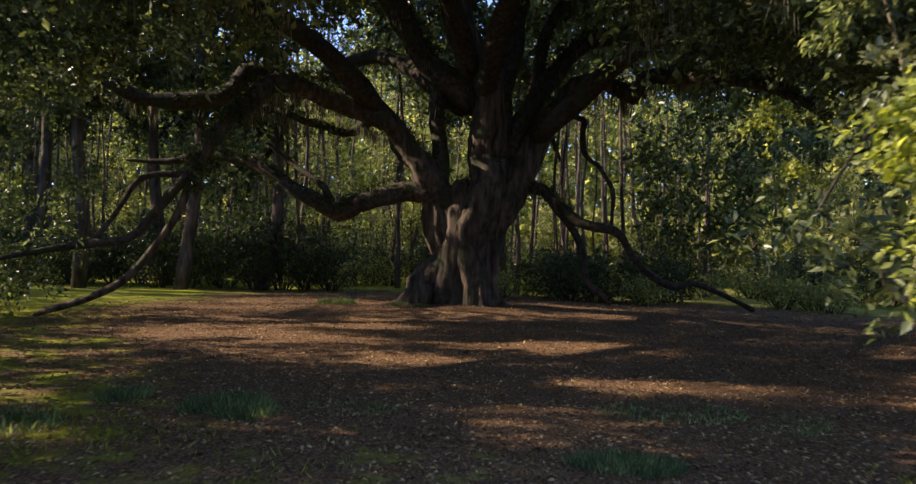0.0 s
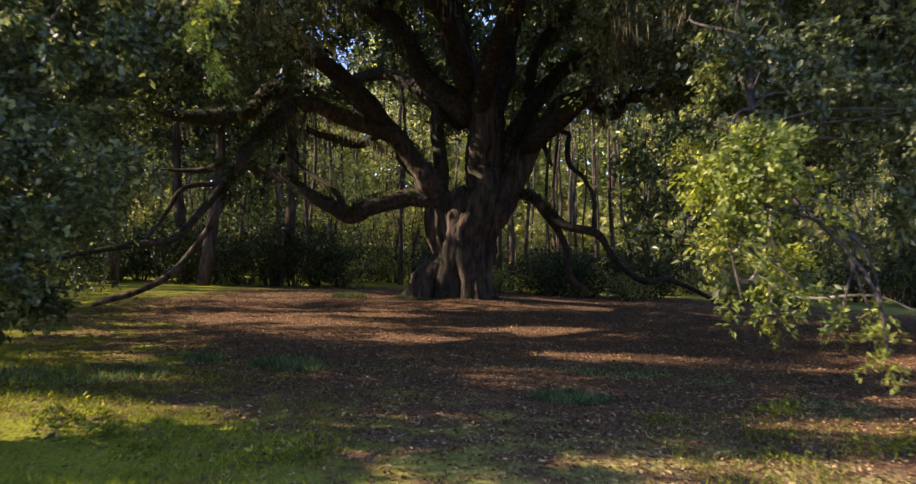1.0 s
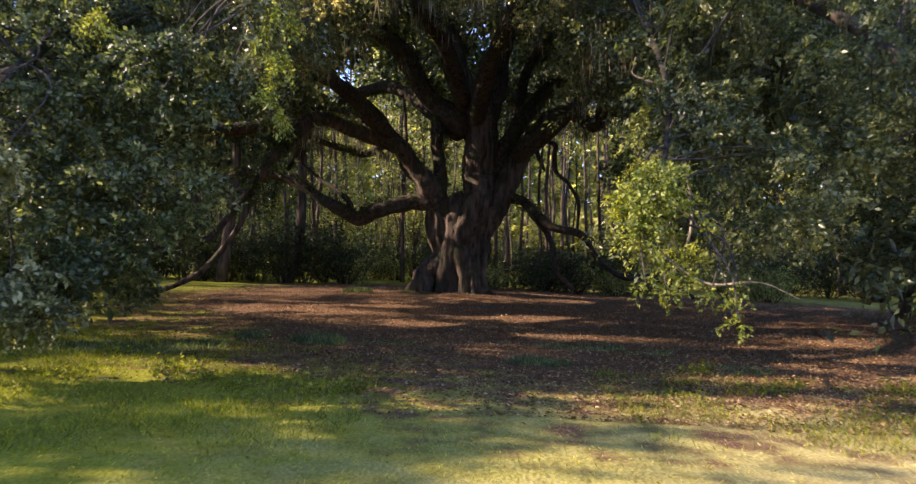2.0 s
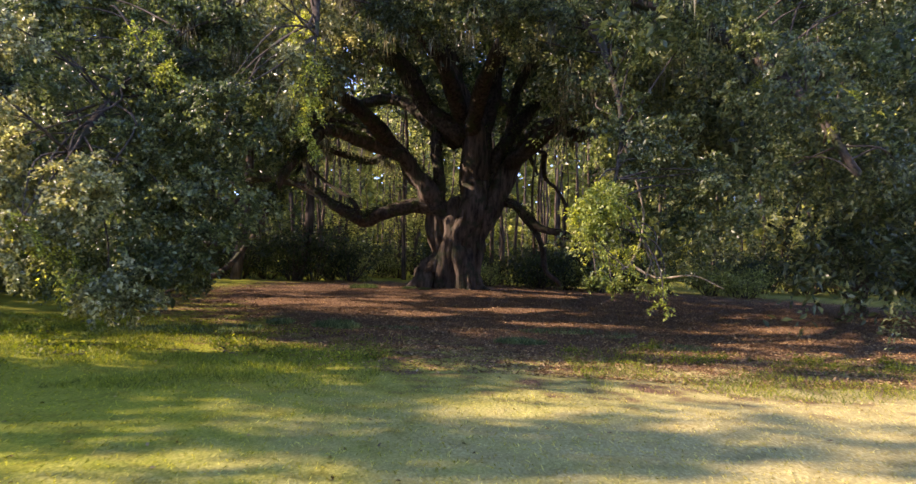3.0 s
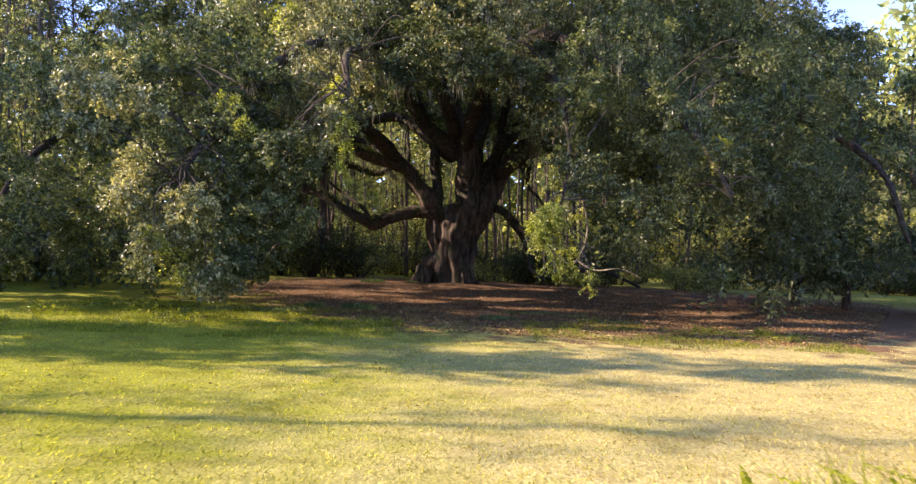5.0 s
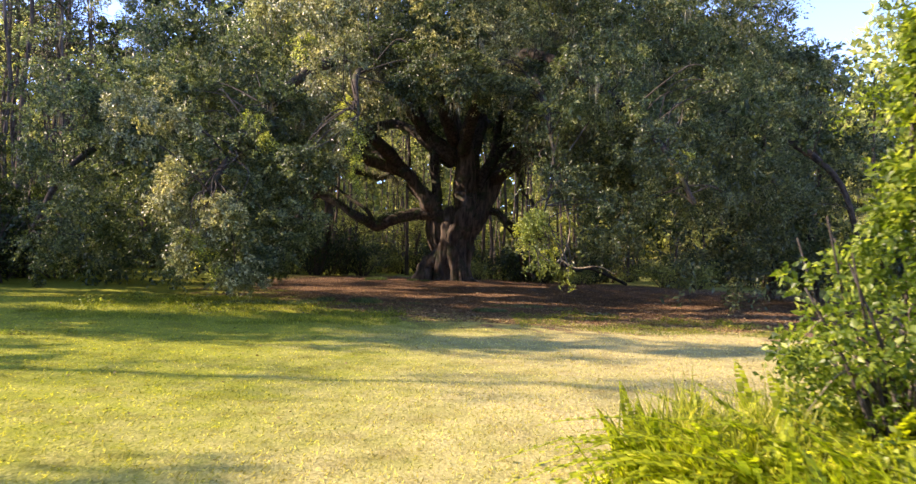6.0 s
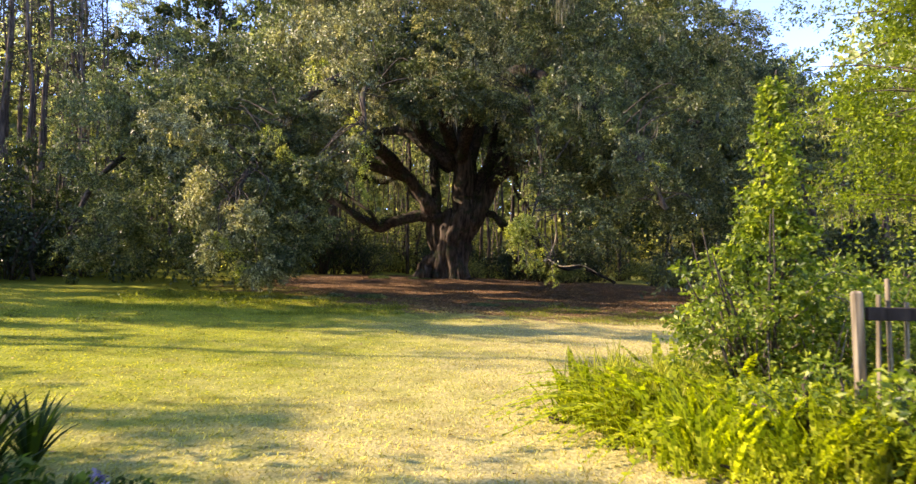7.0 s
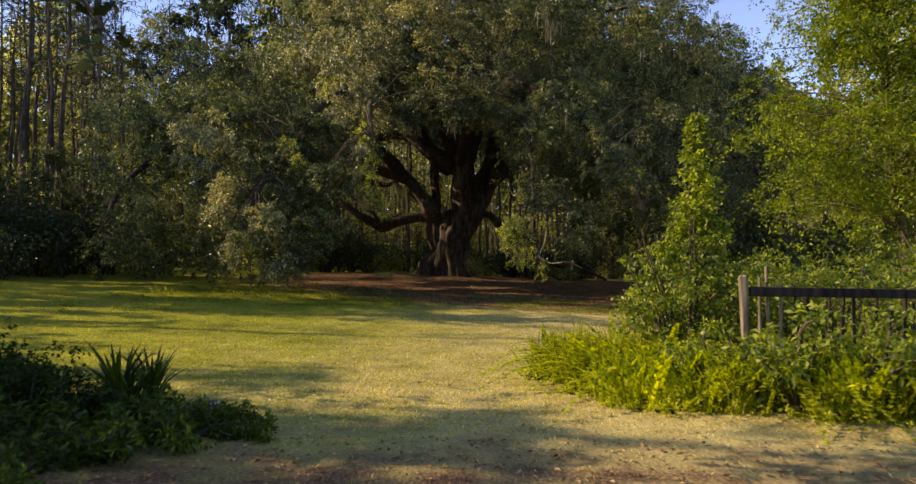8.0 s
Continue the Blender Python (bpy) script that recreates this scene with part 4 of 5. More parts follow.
for s in POLES:
    spread(s, belt(22, -34, 16, 36.5, 58, 0.7, 1.25) + belt(2, -36, -20, 18, 36, 0.8, 1.1))
SAPS = [build_sapling(41, 8.5, M_WOOD_LEAF, 850, "slender woodland tree with sparse yellow-green leaves", 0.22), build_sapling(42, 12.0, M_WOOD_LEAF, 900, "slender woodland tree with sparse yellow-green leaves", 0.23), build_sapling(43, 6.0, M_WOOD_LEAF, 850, "slender woodland tree with sparse yellow-green leaves", 0.2)]
for s in SAPS:
    spread(s, belt(25, -36, 36, 38, 62, 0.85, 1.35) + belt(2, -36, -20, 18, 40, 0.7, 1.05))
SHRUBS = [build_shrub(51, 1.7, 2.3, M_SHRUB_LEAF, 1700, "dark evergreen shrub at the woodland edge", 0.17), build_shrub(52, 2.0, 3.0, M_SHRUB_LEAF, 1900, "dark evergreen shrub at the woodland edge", 0.18), build_shrub(53, 1.4, 1.6, M_WOOD_LEAF, 950, "low olive-green shrub at the woodland edge", 0.17)]
spread(SHRUBS[0], belt(26, -30, 34, 34, 43, 0.8, 1.3) + belt(13, -20, 12, 29.5, 33, 0.7, 1.1) + belt(8, -24, -14.5, 4, 18, 0.9, 1.4))
spread(SHRUBS[1], belt(26, -32, 36, 37, 47, 0.8, 1.4) + belt(9, -20, -4, 30, 34, 0.7, 1.0) + belt(10, -26, -15, 4, 22, 0.9, 1.5) + belt(14, -23, -14.5, 8, 26, 1.0, 1.6))
spread(SHRUBS[2], belt(22, -30, 34, 34.5, 44, 0.8, 1.3) + belt(14, -18, 16, 29, 33, 0.7, 1.1) + belt(3, -20, -15, 12, 24, 0.8, 1.2))
# broad-leaved trees that close the view to the right
BROAD = build_sapling(61, 11.0, M_OAK_LEAF, 3600, "dark broad-leaved tree at the edge of the clearing", 0.27, "broadleaf_tree", 0.12, 0.22)
# Belts left of x = -31 are unseen, added to shade hedge and pines.
spread(BROAD, belt(12, 20, 36, 20, 44, 0.8, 1.1) + belt(8, 17, 32, 2, 18, 0.55, 0.8) + [(14.5, 20.0, 70, 1.05), (16.8, 14.6, 15, 0.8), (16.6, 12.0, 100, 0.75), (19.2, 11.0, 200, 0.75), (15.2, 16.0, 280, 0.85)] + belt(9, -34, -20, 14, 36, 0.4, 0.55) + belt(8, -44, -31, 5, 22, 1.2, 1.55) + belt(8, -46, -37, 24, 44, 1.4, 1.8))
# BROAD again for the left thicket, its shade put into a darker leaf.
spread(build_sapling(64, 11.0, M_SHRUB_LEAF, 4000, "broad-leaved tree beside the lawn, leaves darkened for the shade there", 0.22, "broadleaf_tree", 0.12, 0.2), belt(14, -25, -14.5, 6, 16, 0.4, 0.6) + belt(9, -27, -18, 16, 27, 0.4, 0.55))

# Added dark-leaved trees that stand in for the shaded upper left of the crown.
DARK = build_sapling(65, 14.0, M_SHRUB_LEAF, 11000, "tall dense dark-leaved tree behind the oak, standing in for shaded crown", 0.19, "crown_shade_tree", 0.3, 0.2)
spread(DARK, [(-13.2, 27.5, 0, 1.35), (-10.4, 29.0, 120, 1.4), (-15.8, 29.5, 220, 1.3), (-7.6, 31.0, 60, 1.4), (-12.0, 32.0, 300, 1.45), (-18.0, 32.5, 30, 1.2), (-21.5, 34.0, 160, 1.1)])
# Unseen trees left of the lawn, placed to shade it, the crown and thicket.
HIGH = build_sapling(63, 12.0, M_OAK_LEAF, 3300, "tall broad-leaved tree with a high crown beside the lawn", 0.225, "broadleaf_tree", 0.5, 0.2)
spread(HIGH, [(-16.2, -6.4, 30, 0.6), (-17.0, -3.6, 150, 0.62), (-17.6, 0.6, 260, 0.66), (-15.6, -7.4, 200, 0.5), (-18.5, -1.2, 0, 0.95), (-17.7, -1.7, 80, 0.98), (-18.9, -2.6, 310, 1.25), (-15.2, 1.9, 180, 0.9), (-15.2, -8.3, 190, 0.55), (-14.5, -13.3, 260, 0.8), (-16.1, -14.6, 20, 0.9), (-11.9, -14.5, 50, 0.6), (-24.0, 5.9, 15, 1.5), (-26.5, 6.3, 160, 1.55), (-19.0, -2.0, 140, 0.85), (-20.5, -0.5, 220, 0.85), (-17.0, -12.2, 40, 0.85), (-13.5, -15.2, 120, 0.78), (-12.5, -12.9, 200, 0.6), (-20.0, 6.5, 40, 0.75), (-21.6, 9.9, 140, 0.8), (-23.1, 13.8, 230, 0.85), (-28.8, -0.4, 90, 1.2), (-31.9, 5.2, 200, 1.25), (-29.8, 8.2, 10, 1.1), (-33.9, 2.9, 150, 1.3)])


def build_far_woods():
    """The woods all round the clearing, too far to tell leaf from leaf."""
    r = np.random.default_rng(77)
    n = 135000
    a = np.where(r.uniform(size=n) < 0.55, r.uniform(0.15 * np.pi, 0.85 * np.pi, n), r.uniform(0, 2 * np.pi, n))
    d = 62 + 22 * r.uniform(size=n)
    x, y = d * np.cos(a), 6 + d * np.sin(a)
    top = np.maximum(21 + 3 * np.sin(a * 9) + 3 * np.sin(a * 23 + 1) + 2.5 * np.sin(a * 57), 17.5)
    z = top * r.uniform(size=n) ** 0.9
    low = r.uniform(size=n) < 0.36
    z = np.where(low, r.uniform(0, 5.5, n), z)
    p = np.column_stack([np.where(low, x * 0.9, x), np.where(low, 6 + (y - 6) * 0.9, y), z])
    # a deeper row behind, that closes the gaps
    m = 11000
    a2, d2 = r.uniform(0.1 * np.pi, 0.9 * np.pi, m), r.uniform(88, 98, m)
    p = np.concatenate([p, np.column_stack([d2 * np.cos(a2), 6 + d2 * np.sin(a2), 20 * r.uniform(size=m)])])
    size = np.concatenate([np.ones(n), np.full(m, 2.4)])
    n = n + m
    v, f = leaf_arrays(p, unit(r.normal(size=(n, 3))), unit(r.normal(size=(n, 3))), size * r.uniform(0.7, 1.5, n), size * r.uniform(0.4, 0.8, n), 0.2)
    tagged(part("far_woods", mesh_of("far_woods", v, f), M_WOOD_LEAF), "distant green woods round the clearing", "woods", kind="stuff")


build_far_woods()


# ---- the fern bed, the fence and the vine by the lawn ----
def build_frond(seed, length, material, arch=None):
    r = np.random.default_rng(seed)
    n = 23
    s = np.linspace(0, 1, n)
    arch = r.uniform(0.05, 0.32) if arch is None else arch
    x = length * (0.08 * s + arch * 0.75 * s ** 2.2)
    z = length * (0.95 * s - arch * 0.42 * s ** 2.4)
    mid = np.column_stack([x, np.zeros(n), z])
    stem = tube(np.column_stack([mid, np.linspace(0.006, 0.0015, n)])[::5], 3)
    way = unit(np.gradient(mid, axis=0))
    ln = min(length, 0.5) * 0.085 * np.sin(np.pi * np.clip(0.12 + 0.86 * s, 0, 1)) ** 0.7
    both = []
    for sgn in (-1, 1):
        out = unit(np.array([0, sgn, 0])[None] + way * 0.7 + r.normal(size=(n, 3)) * 0.12)
        nm = unit(np.cross(way, [0, 1, 0]) * -1 + r.normal(size=(n, 3)) * 0.15)
        both.append(leaf_arrays(mid, out, nm, ln, length * 0.055, 0.1))
    sv, sf = stem
    tri = np.concatenate([sf[:, [0, 1, 2]], sf[:, [0, 2, 3]]])
    v, f = joined([(sv, tri), *both])
    me = mesh_of("frond", v, f)
    me.materials.append(material)
    return me


FRONDS = [build_frond(70 + i, 0.3 + 0.05 * i, M_FERN) for i in range(5)]


LONG_FRONDS = [build_frond(76 + i, 0.62 + 0.07 * i, M_FERN, 0.55 + 0.3 * i) for i in range(4)]


def build_fern(seed, fronds=16, kinds=FRONDS, lean=(-8, 16), label="bright yellow-green sword fern in a roadside bed"):
    r = np.random.default_rng(seed)
    ob = thing("sword_fern", label, "fern", group="fern bed")
    for i in range(fronds):
        fr = part("frond", kinds[int(r.integers(0, len(kinds)))], M_FERN, ob)
        fr.matrix_basis = Matrix.Rotation(r.uniform(0, 6.28), 4, "Z") @ pose(r.uniform(0.02, 0.24), 0, 0, 0, r.uniform(*lean), 0)
        fr.scale = [r.uniform(0.75, 1.2)] * 3
    return ob


def bed_front(x):
    """The near edge of the bed."""
    return float(np.interp(x, [1.5, 1.75, 2.2, 3.0, 4.1, 7.5], [-9.2, -10.1, -11.75, -12.2, -12.5, -12.9])) + 0.1 * math.sin(x * 2.3)


def in_bed(x, y):
    return x > 1.65 + max(0, y + 9.8) * 0.5 and bed_front(x) < y < -8.6


def in_front_of_bed(x, y):
    return in_bed(x, y) and y < bed_front(x) + 1.3


r_bed = np.random.default_rng(9)
for i in range(4):
    spread(build_fern(80 + i, 17), belt(31, 1.6, 7.0, -13.0, -9.4, 1.0, 1.5, r_bed, in_front_of_bed) + belt(7, 1.9, 7.0, -11.9, -9.4, 1.1, 1.5, r_bed, in_bed))
for i in range(2):
    spread(build_fern(86 + i, 18, LONG_FRONDS, (0, 26), "large arching sword fern with long narrow fronds"), belt(5, 1.8, 3.4, -11.2, -9.6, 0.8, 1.1, r_bed, in_bed) + [(x + 0.12 * i, y - 0.2 * i, 60 * k + 90 * i, 1.75 - 0.12 * (k % 3)) for k, (x, y) in enumerate([(2.42, -10.3), (2.6, -9.9), (2.8, -10.6), (3.0, -9.9), (2.7, -10.95), (3.3, -11.1), (2.4, -9.7), (3.8, -11.3)])] + belt(9, 3.7, 7.2, -12.2, -11.8, 1.35, 1.6, r_bed, in_bed))
HERB = build_shrub(90, 0.55, 0.75, M_VINE, 1500, "leafy green weeds among the ferns", 0.07, "weed_clump", "weed", "fern bed", 9)
spread(HERB, [(2.75, -10.1, 0, 0.6), (2.95, -10.6, 80, 0.6), (2.6, -9.6, 240, 0.6)] + belt(12, 3.0, 7.8, -11.4, -8.8, 0.55, 0.8, r_bed, in_bed) + [(3.15, -11.85, 15, 1.05), (3.85, -12.2, 75, 1.25), (4.55, -12.2, 135, 1.2), (5.3, -12.25, 255, 1.25), (6.1, -12.25, 315, 1.25), (3.3, -11.3, 20, 0.6), (3.9, -11.2, 120, 0.7), (4.7, -11.1, 220, 0.7), (4.3, -11.8, 40, 0.6), (5.1, -11.75, 160, 0.7), (5.9, -11.8, 280, 0.75), (6.7, -11.7, 80, 0.8)])
CREEP = build_shrub(91, 0.38, 0.2, M_FERN, 700, "low leafy weeds at the foot of the ferns", 0.05, "weed_clump", "weed", "fern bed", 8)
spread(CREEP, [(x, bed_front(x) + 0.1 + 0.1 * math.sin(x * 9), 53 * x, 0.85 + 0.25 * math.sin(x * 5)) for x in np.arange(1.72, 7.2, 0.24)])


def build_vine():
    """A shrub overgrown by a vine that climbs to a spire."""
    r = np.random.default_rng(95)
    ob = thing("vine_shrub", "tall shrub overgrown by bright green climbing vine beside ferns", "shrub", (3.38, -10.2, float(lie(3.38, -10.2))))
    groups = []
    for i in range(16):
        a, q = r.uniform(0, 6.28), r.uniform(0.2, 0.9)
        h = r.uniform(1.2, 2.2)
        e = np.array([q * math.cos(a), q * math.sin(a), h])
        groups.append(tube(smooth_path(np.array([[0.1 * math.cos(a), 0.1 * math.sin(a), -0.05, 0.025], [*(e * [0.6, 0.6, 0.5] + r.normal(size=3) * 0.08), 0.016], [*e, 0.006]]), 4), 5))
    spire = smooth_path(np.array([[0.0, 0, -0.05, 0.035], [0.08, 0, 1.2, 0.028], [0.0, 0.05, 2.2, 0.018], [0.1, 0, 3.4, 0.006]]), 5)
    groups.append(tube(spire, 6))
    part("stem_tangle", mesh_of("stem_tangle", *joined(groups), True), M_TWIG, ob, "pale woody stem tangle")["kind"] = "stuff"
    tips, canes = [], []
    for z in r.uniform(0.15, 2.3, 190):
        wide = np.interp(z, [0, 0.6, 1.2, 1.6, 1.85, 2.1, 2.4], [0.55, 0.68, 0.7, 0.56, 0.34, 0.2, 0.15])
        a, q = r.uniform(0, 6.28), math.sqrt(r.uniform(0.1, 1)) * wide * (1 + 0.12 * math.sin(5 * z + 1))
        tips.append((q * math.cos(a) + 0.08 * math.sin(4 * z) - (0.1 if z < 1.75 else 0.0), q * math.sin(a), z))
    for i in range(15):
        a, z0, ln = r.uniform(0, 6.28), r.uniform(0.5, 1.6), r.uniform(0.4, 0.75)
        b = np.array([0.25 * math.cos(a), 0.25 * math.sin(a), z0])
        e = b + [ln * math.cos(a), ln * math.sin(a), r.uniform(-0.35, 0.3)]
        m = (b + e) / 2 + [0, 0, 0.22]
        canes.append(tube(smooth_path(np.array([[*b, 0.011], [*m, 0.008], [*e, 0.003]]), 4), 5))
        tips += [e, e * 0.75 + m * 0.25 + r.normal(size=3) * 0.06, m + r.normal(size=3) * 0.08]
    for i in range(9):
        b = np.array([r.uniform(-0.1, 0.5), r.uniform(-0.3, 0.1), r.uniform(0.1, 0.4)])
        e = b + [r.uniform(-0.5, 0.6), r.uniform(-0.4, 0.1), r.uniform(0.6, 1.4)]
        canes.append(tube(smooth_path(np.array([[*b, 0.013], [*((b + e) / 2 + r.normal(size=3) * 0.1), 0.01], [*e, 0.004]]), 4), 5))
    for z in r.uniform(1.9, 3.3, 60):
        q = 0.13 * (3.7 - z) / 1.7
        tips.append((r.normal() * q + 0.05, r.normal() * q, z))
    tips = np.array(tips)
    part("foliage", mesh_of("foliage", *sprays(tips, np.interp(tips[:, 2], [0.6, 2, 3.4], [0.25, 0.22, 0.12]), 50, 0.062, 0.4, 8, width=0.62, r=r)), M_VINE, ob)
    part("cane", mesh_of("cane", *joined(canes), True), M_GREY_WOOD, ob, "long pale bare canes")["kind"] = "stuff"


build_vine()


def plank(a, b, wide, thick, bevel=0.006):
    """A squared timber from a to b with softened edges."""
    a, b = Vector(a), Vector(b)
    bm = bmesh.new()
    bmesh.ops.create_cube(bm, size=1.0)
    bmesh.ops.scale(bm, vec=(wide, thick, (b - a).length), verts=bm.verts)
    bmesh.ops.bevel(bm, geom=bm.edges[:], offset=bevel, segments=1, affect="EDGES")
    turn = (b - a).to_track_quat("Z", "Y").to_matrix().to_4x4()
    bm.transform(Matrix.Translation((a + b) / 2) @ turn)
    me = bpy.data.meshes.new("timber")
    bm.to_mesh(me)
    bm.free()
    return me


def build_fence():
    r = np.random.default_rng(99)
    ox, oy = 3.5, -11.75
    oz = float(lie(ox, oy))
    ob = thing("picket_fence", "old wooden fence with weathered post and dark pickets", "fence", (ox, oy, oz))
    part("post", plank((0.02, 0, -0.15), (-0.05, 0.01, 1.3), 0.074, 0.08, 0.016), M_GREY_WOOD, ob, "weathered pale grey post")
    way = Vector((0.99, 0.12, -0.01))
    for i in (1, 2):
        p = way * (3.0 * i)
        part("post", plank((p.x, p.y + 0.09, -0.15), (p.x, p.y + 0.09, 1.22), 0.1, 0.1, 0.012), M_DARK_WOOD, ob)
    # Shade on the rail and all but the first pickets is in the dark colour.
    part("rail", plank(Vector((0.03, 0.02, 1.13)), Vector((0.03, 0.02, 1.13)) + way * 6.6, 0.045, 0.1), M_DARK_WOOD, ob)
    s = 0.14
    while s < 6.5:
        p = way * s
        h = r.uniform(0.98, 1.24)
        pale = s < 0.45
        j = r.normal() * 0.035
        part("picket", plank((p.x + 0.03, p.y + 0.06, 0.02), (p.x + 0.03 + j, p.y + 0.06, h + (0.16 if pale else 0)), r.uniform(0.03, 0.06), 0.02, 0.004), M_GREY_WOOD if pale else M_DARK_WOOD, ob)
        s += 0.12 if s < 0.4 else r.uniform(0.1, 0.26)


build_fence()


def build_arching_grass(seed, count=150, length=0.85):
    """A clump of long thin blades that arch over, green to straw."""
    r = np.random.default_rng(seed)
    ob = thing("tall_grass", "clump of long arching grass at the bed's edge", "grass clump", group="fern bed")
    groups = []
    for _ in range(count):
        a, ln, out = r.uniform(0, 6.28), length * r.uniform(0.6, 1.15), r.uniform(0.2, 0.75)
        s = np.linspace(0, 1, 5)
        d = np.array([math.cos(a), math.sin(a)])
        mid = np.column_stack([np.outer(out * ln * s ** 1.5, d) + r.normal(size=2) * 0.1, ln * (s - 0.55 * out * s ** 2.6)])
        side = np.array([-d[1], d[0], 0.2]) * 0.007
        w = np.sin(np.pi * np.clip(0.2 + 0.8 * s, 0, 1))[:, None]
        i = np.arange(4)
        groups.append((np.concatenate([mid - side * w, mid + side * w]), np.column_stack([i, i + 1, i + 6, i + 5])))
    part("grass_foliage", mesh_of("grass_foliage", *joined(groups)), M_TALL, ob)["kind"] = "stuff"
    return ob


for i in range(3):
    spread(build_arching_grass(104 + i, 110, 0.8), belt(8, 1.85, 3.2, -10.9, -9.2, 0.75, 1.2, r_bed, in_bed) + belt(9, 3.2, 7.0, -11.9, -10.7, 0.65, 1.0, r_bed, in_bed) + [(3.25 + 0.55 * i, -12.1, 100 * i, 0.95), (4.6 + 0.6 * i, -12.2, 40 + 70 * i, 0.9)])


def build_yellow_tree():
    """A wispy tree by the fence whose crown leans out over the lawn."""
    r = np.random.default_rng(101)
    x, y = 8.3, -6.6
    ob = thing("yellow_green_tree", "small wispy tree with bright yellow-green leaves behind the fence", "tree", (x, y, float(lie(x, y)) - 0.05))
    groups = [tube(smooth_path(np.array([[0, 0, 0, 0.12], [-0.1, 0, 1.5, 0.1], [-0.3, 0.1, 3.2, 0.08], [-0.5, 0, 5.0, 0.05], [-0.4, 0, 8.0, 0.015]]), 4), 9, 0.05, r)]
    tips = []
    for i in range(145):
        z = 1.6 + 6.2 * r.uniform() ** 0.85
        b = np.array([np.interp(z, [0, 3.2, 5, 8], [0, -0.3, -0.5, -0.4]), 0, z])
        a = r.uniform(0, 6.28)
        ln = r.uniform(0.7, 2.3) * np.interp(z, [1.6, 3.2, 5.5, 8], [0.7, 1.05, 1.0, 0.45])
        e = b + [math.cos(a) * ln, math.sin(a) * ln, r.uniform(-0.1, 0.7)]
        groups.append(tube(smooth_path(np.array([[*b, 0.025], [*((b + e) / 2 + [0, 0, 0.2]), 0.014], [*e, 0.004]]), 3), 4))
        tips += [e, (b + e) / 2 + r.normal(size=3) * 0.3, e + r.normal(size=3) * 0.35, b * 0.3 + e * 0.7 + r.normal(size=3) * 0.3]
    tips = np.array(tips)
    part("trunk", mesh_of("trunk", *joined(groups), True), M_PINE_BARK, ob)
    part("crown", mesh_of("crown", *sprays(tips, r.uniform(0.35, 0.7, len(tips)), 175, 0.066, 0.4, 9, width=0.5, r=r)), M_YELLOW_TREE, ob)


build_yellow_tree()
FSHRUB = build_shrub(103, 1.1, 2.2, M_VINE, 4200, "loose green shrub with thin pale stems behind the fence", 0.075, "hedge_shrub", "shrub", "shrubs by the fence", 14)
spread(FSHRUB, [(5.4, -9.0, 0, 0.85), (6.6, -9.4, 120, 1.0), (7.6, -8.6, 240, 1.15), (5.9, -7.6, 60, 1.0), (4.5, -10.2, 30, 0.75), (5.2, -10.3, 150, 0.86), (6.1, -10.4, 280, 0.88), (7.0, -10.0, 10, 0.95), (4.1, -9.4, 200, 0.8)])

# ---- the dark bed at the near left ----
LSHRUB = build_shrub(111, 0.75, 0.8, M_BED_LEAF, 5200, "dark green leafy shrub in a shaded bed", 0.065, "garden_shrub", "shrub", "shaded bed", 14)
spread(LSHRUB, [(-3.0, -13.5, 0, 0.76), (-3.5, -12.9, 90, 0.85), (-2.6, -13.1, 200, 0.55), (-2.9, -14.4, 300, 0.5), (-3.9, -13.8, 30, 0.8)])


def build_strap(seed, blades=26, length=0.55, name="lily_clump", label="clump of dark strap leaves with lilac flowers", flowers=3):
    r = np.random.default_rng(seed)
    ob = thing(name, label, "flower", group="shaded bed")
    groups = []
    for _ in range(blades):
        a, ln, out = r.uniform(0, 6.28), length * r.uniform(0.7, 1.15), r.uniform(0.25, 0.8)
        s = np.linspace(0, 1, 6)
        d = np.array([math.cos(a), math.sin(a)])
        mid = np.column_stack([np.outer(out * ln * s ** 1.4, d), ln * (s - 0.45 * out * s ** 2.5)])
        side = np.array([-d[1], d[0], 0]) * 0.016
        w = np.sin(np.pi * np.clip(0.15 + 0.85 * s, 0, 1))[:, None]
        v = np.concatenate([mid - side * w, mid + side * w])
        i = np.arange(5)
        groups.append((v, np.column_stack([i, i + 1, i + 7, i + 6])))
    part("leaves", mesh_of("leaves", *joined(groups)), M_BED_LEAF, ob)
    for _ in range(flowers):
        x, y, h = r.normal() * 0.15, r.normal() * 0.15, length * r.uniform(0.75, 1.0)
        stalk = part("stalk", mesh_of("stalk", *tube(np.array([[x * 0.4, y * 0.4, 0, 0.004], [x, y, h, 0.003]]), 4)), M_BED_LEAF, ob)
        part("bloom", mesh_of("bloom", *sprays(np.array([[x, y, h]]), np.array([0.05]), 26, 0.04, 0.0, 14, width=0.6, r=r)), M_FLOWER, stalk, "small lilac bloom")
    return ob


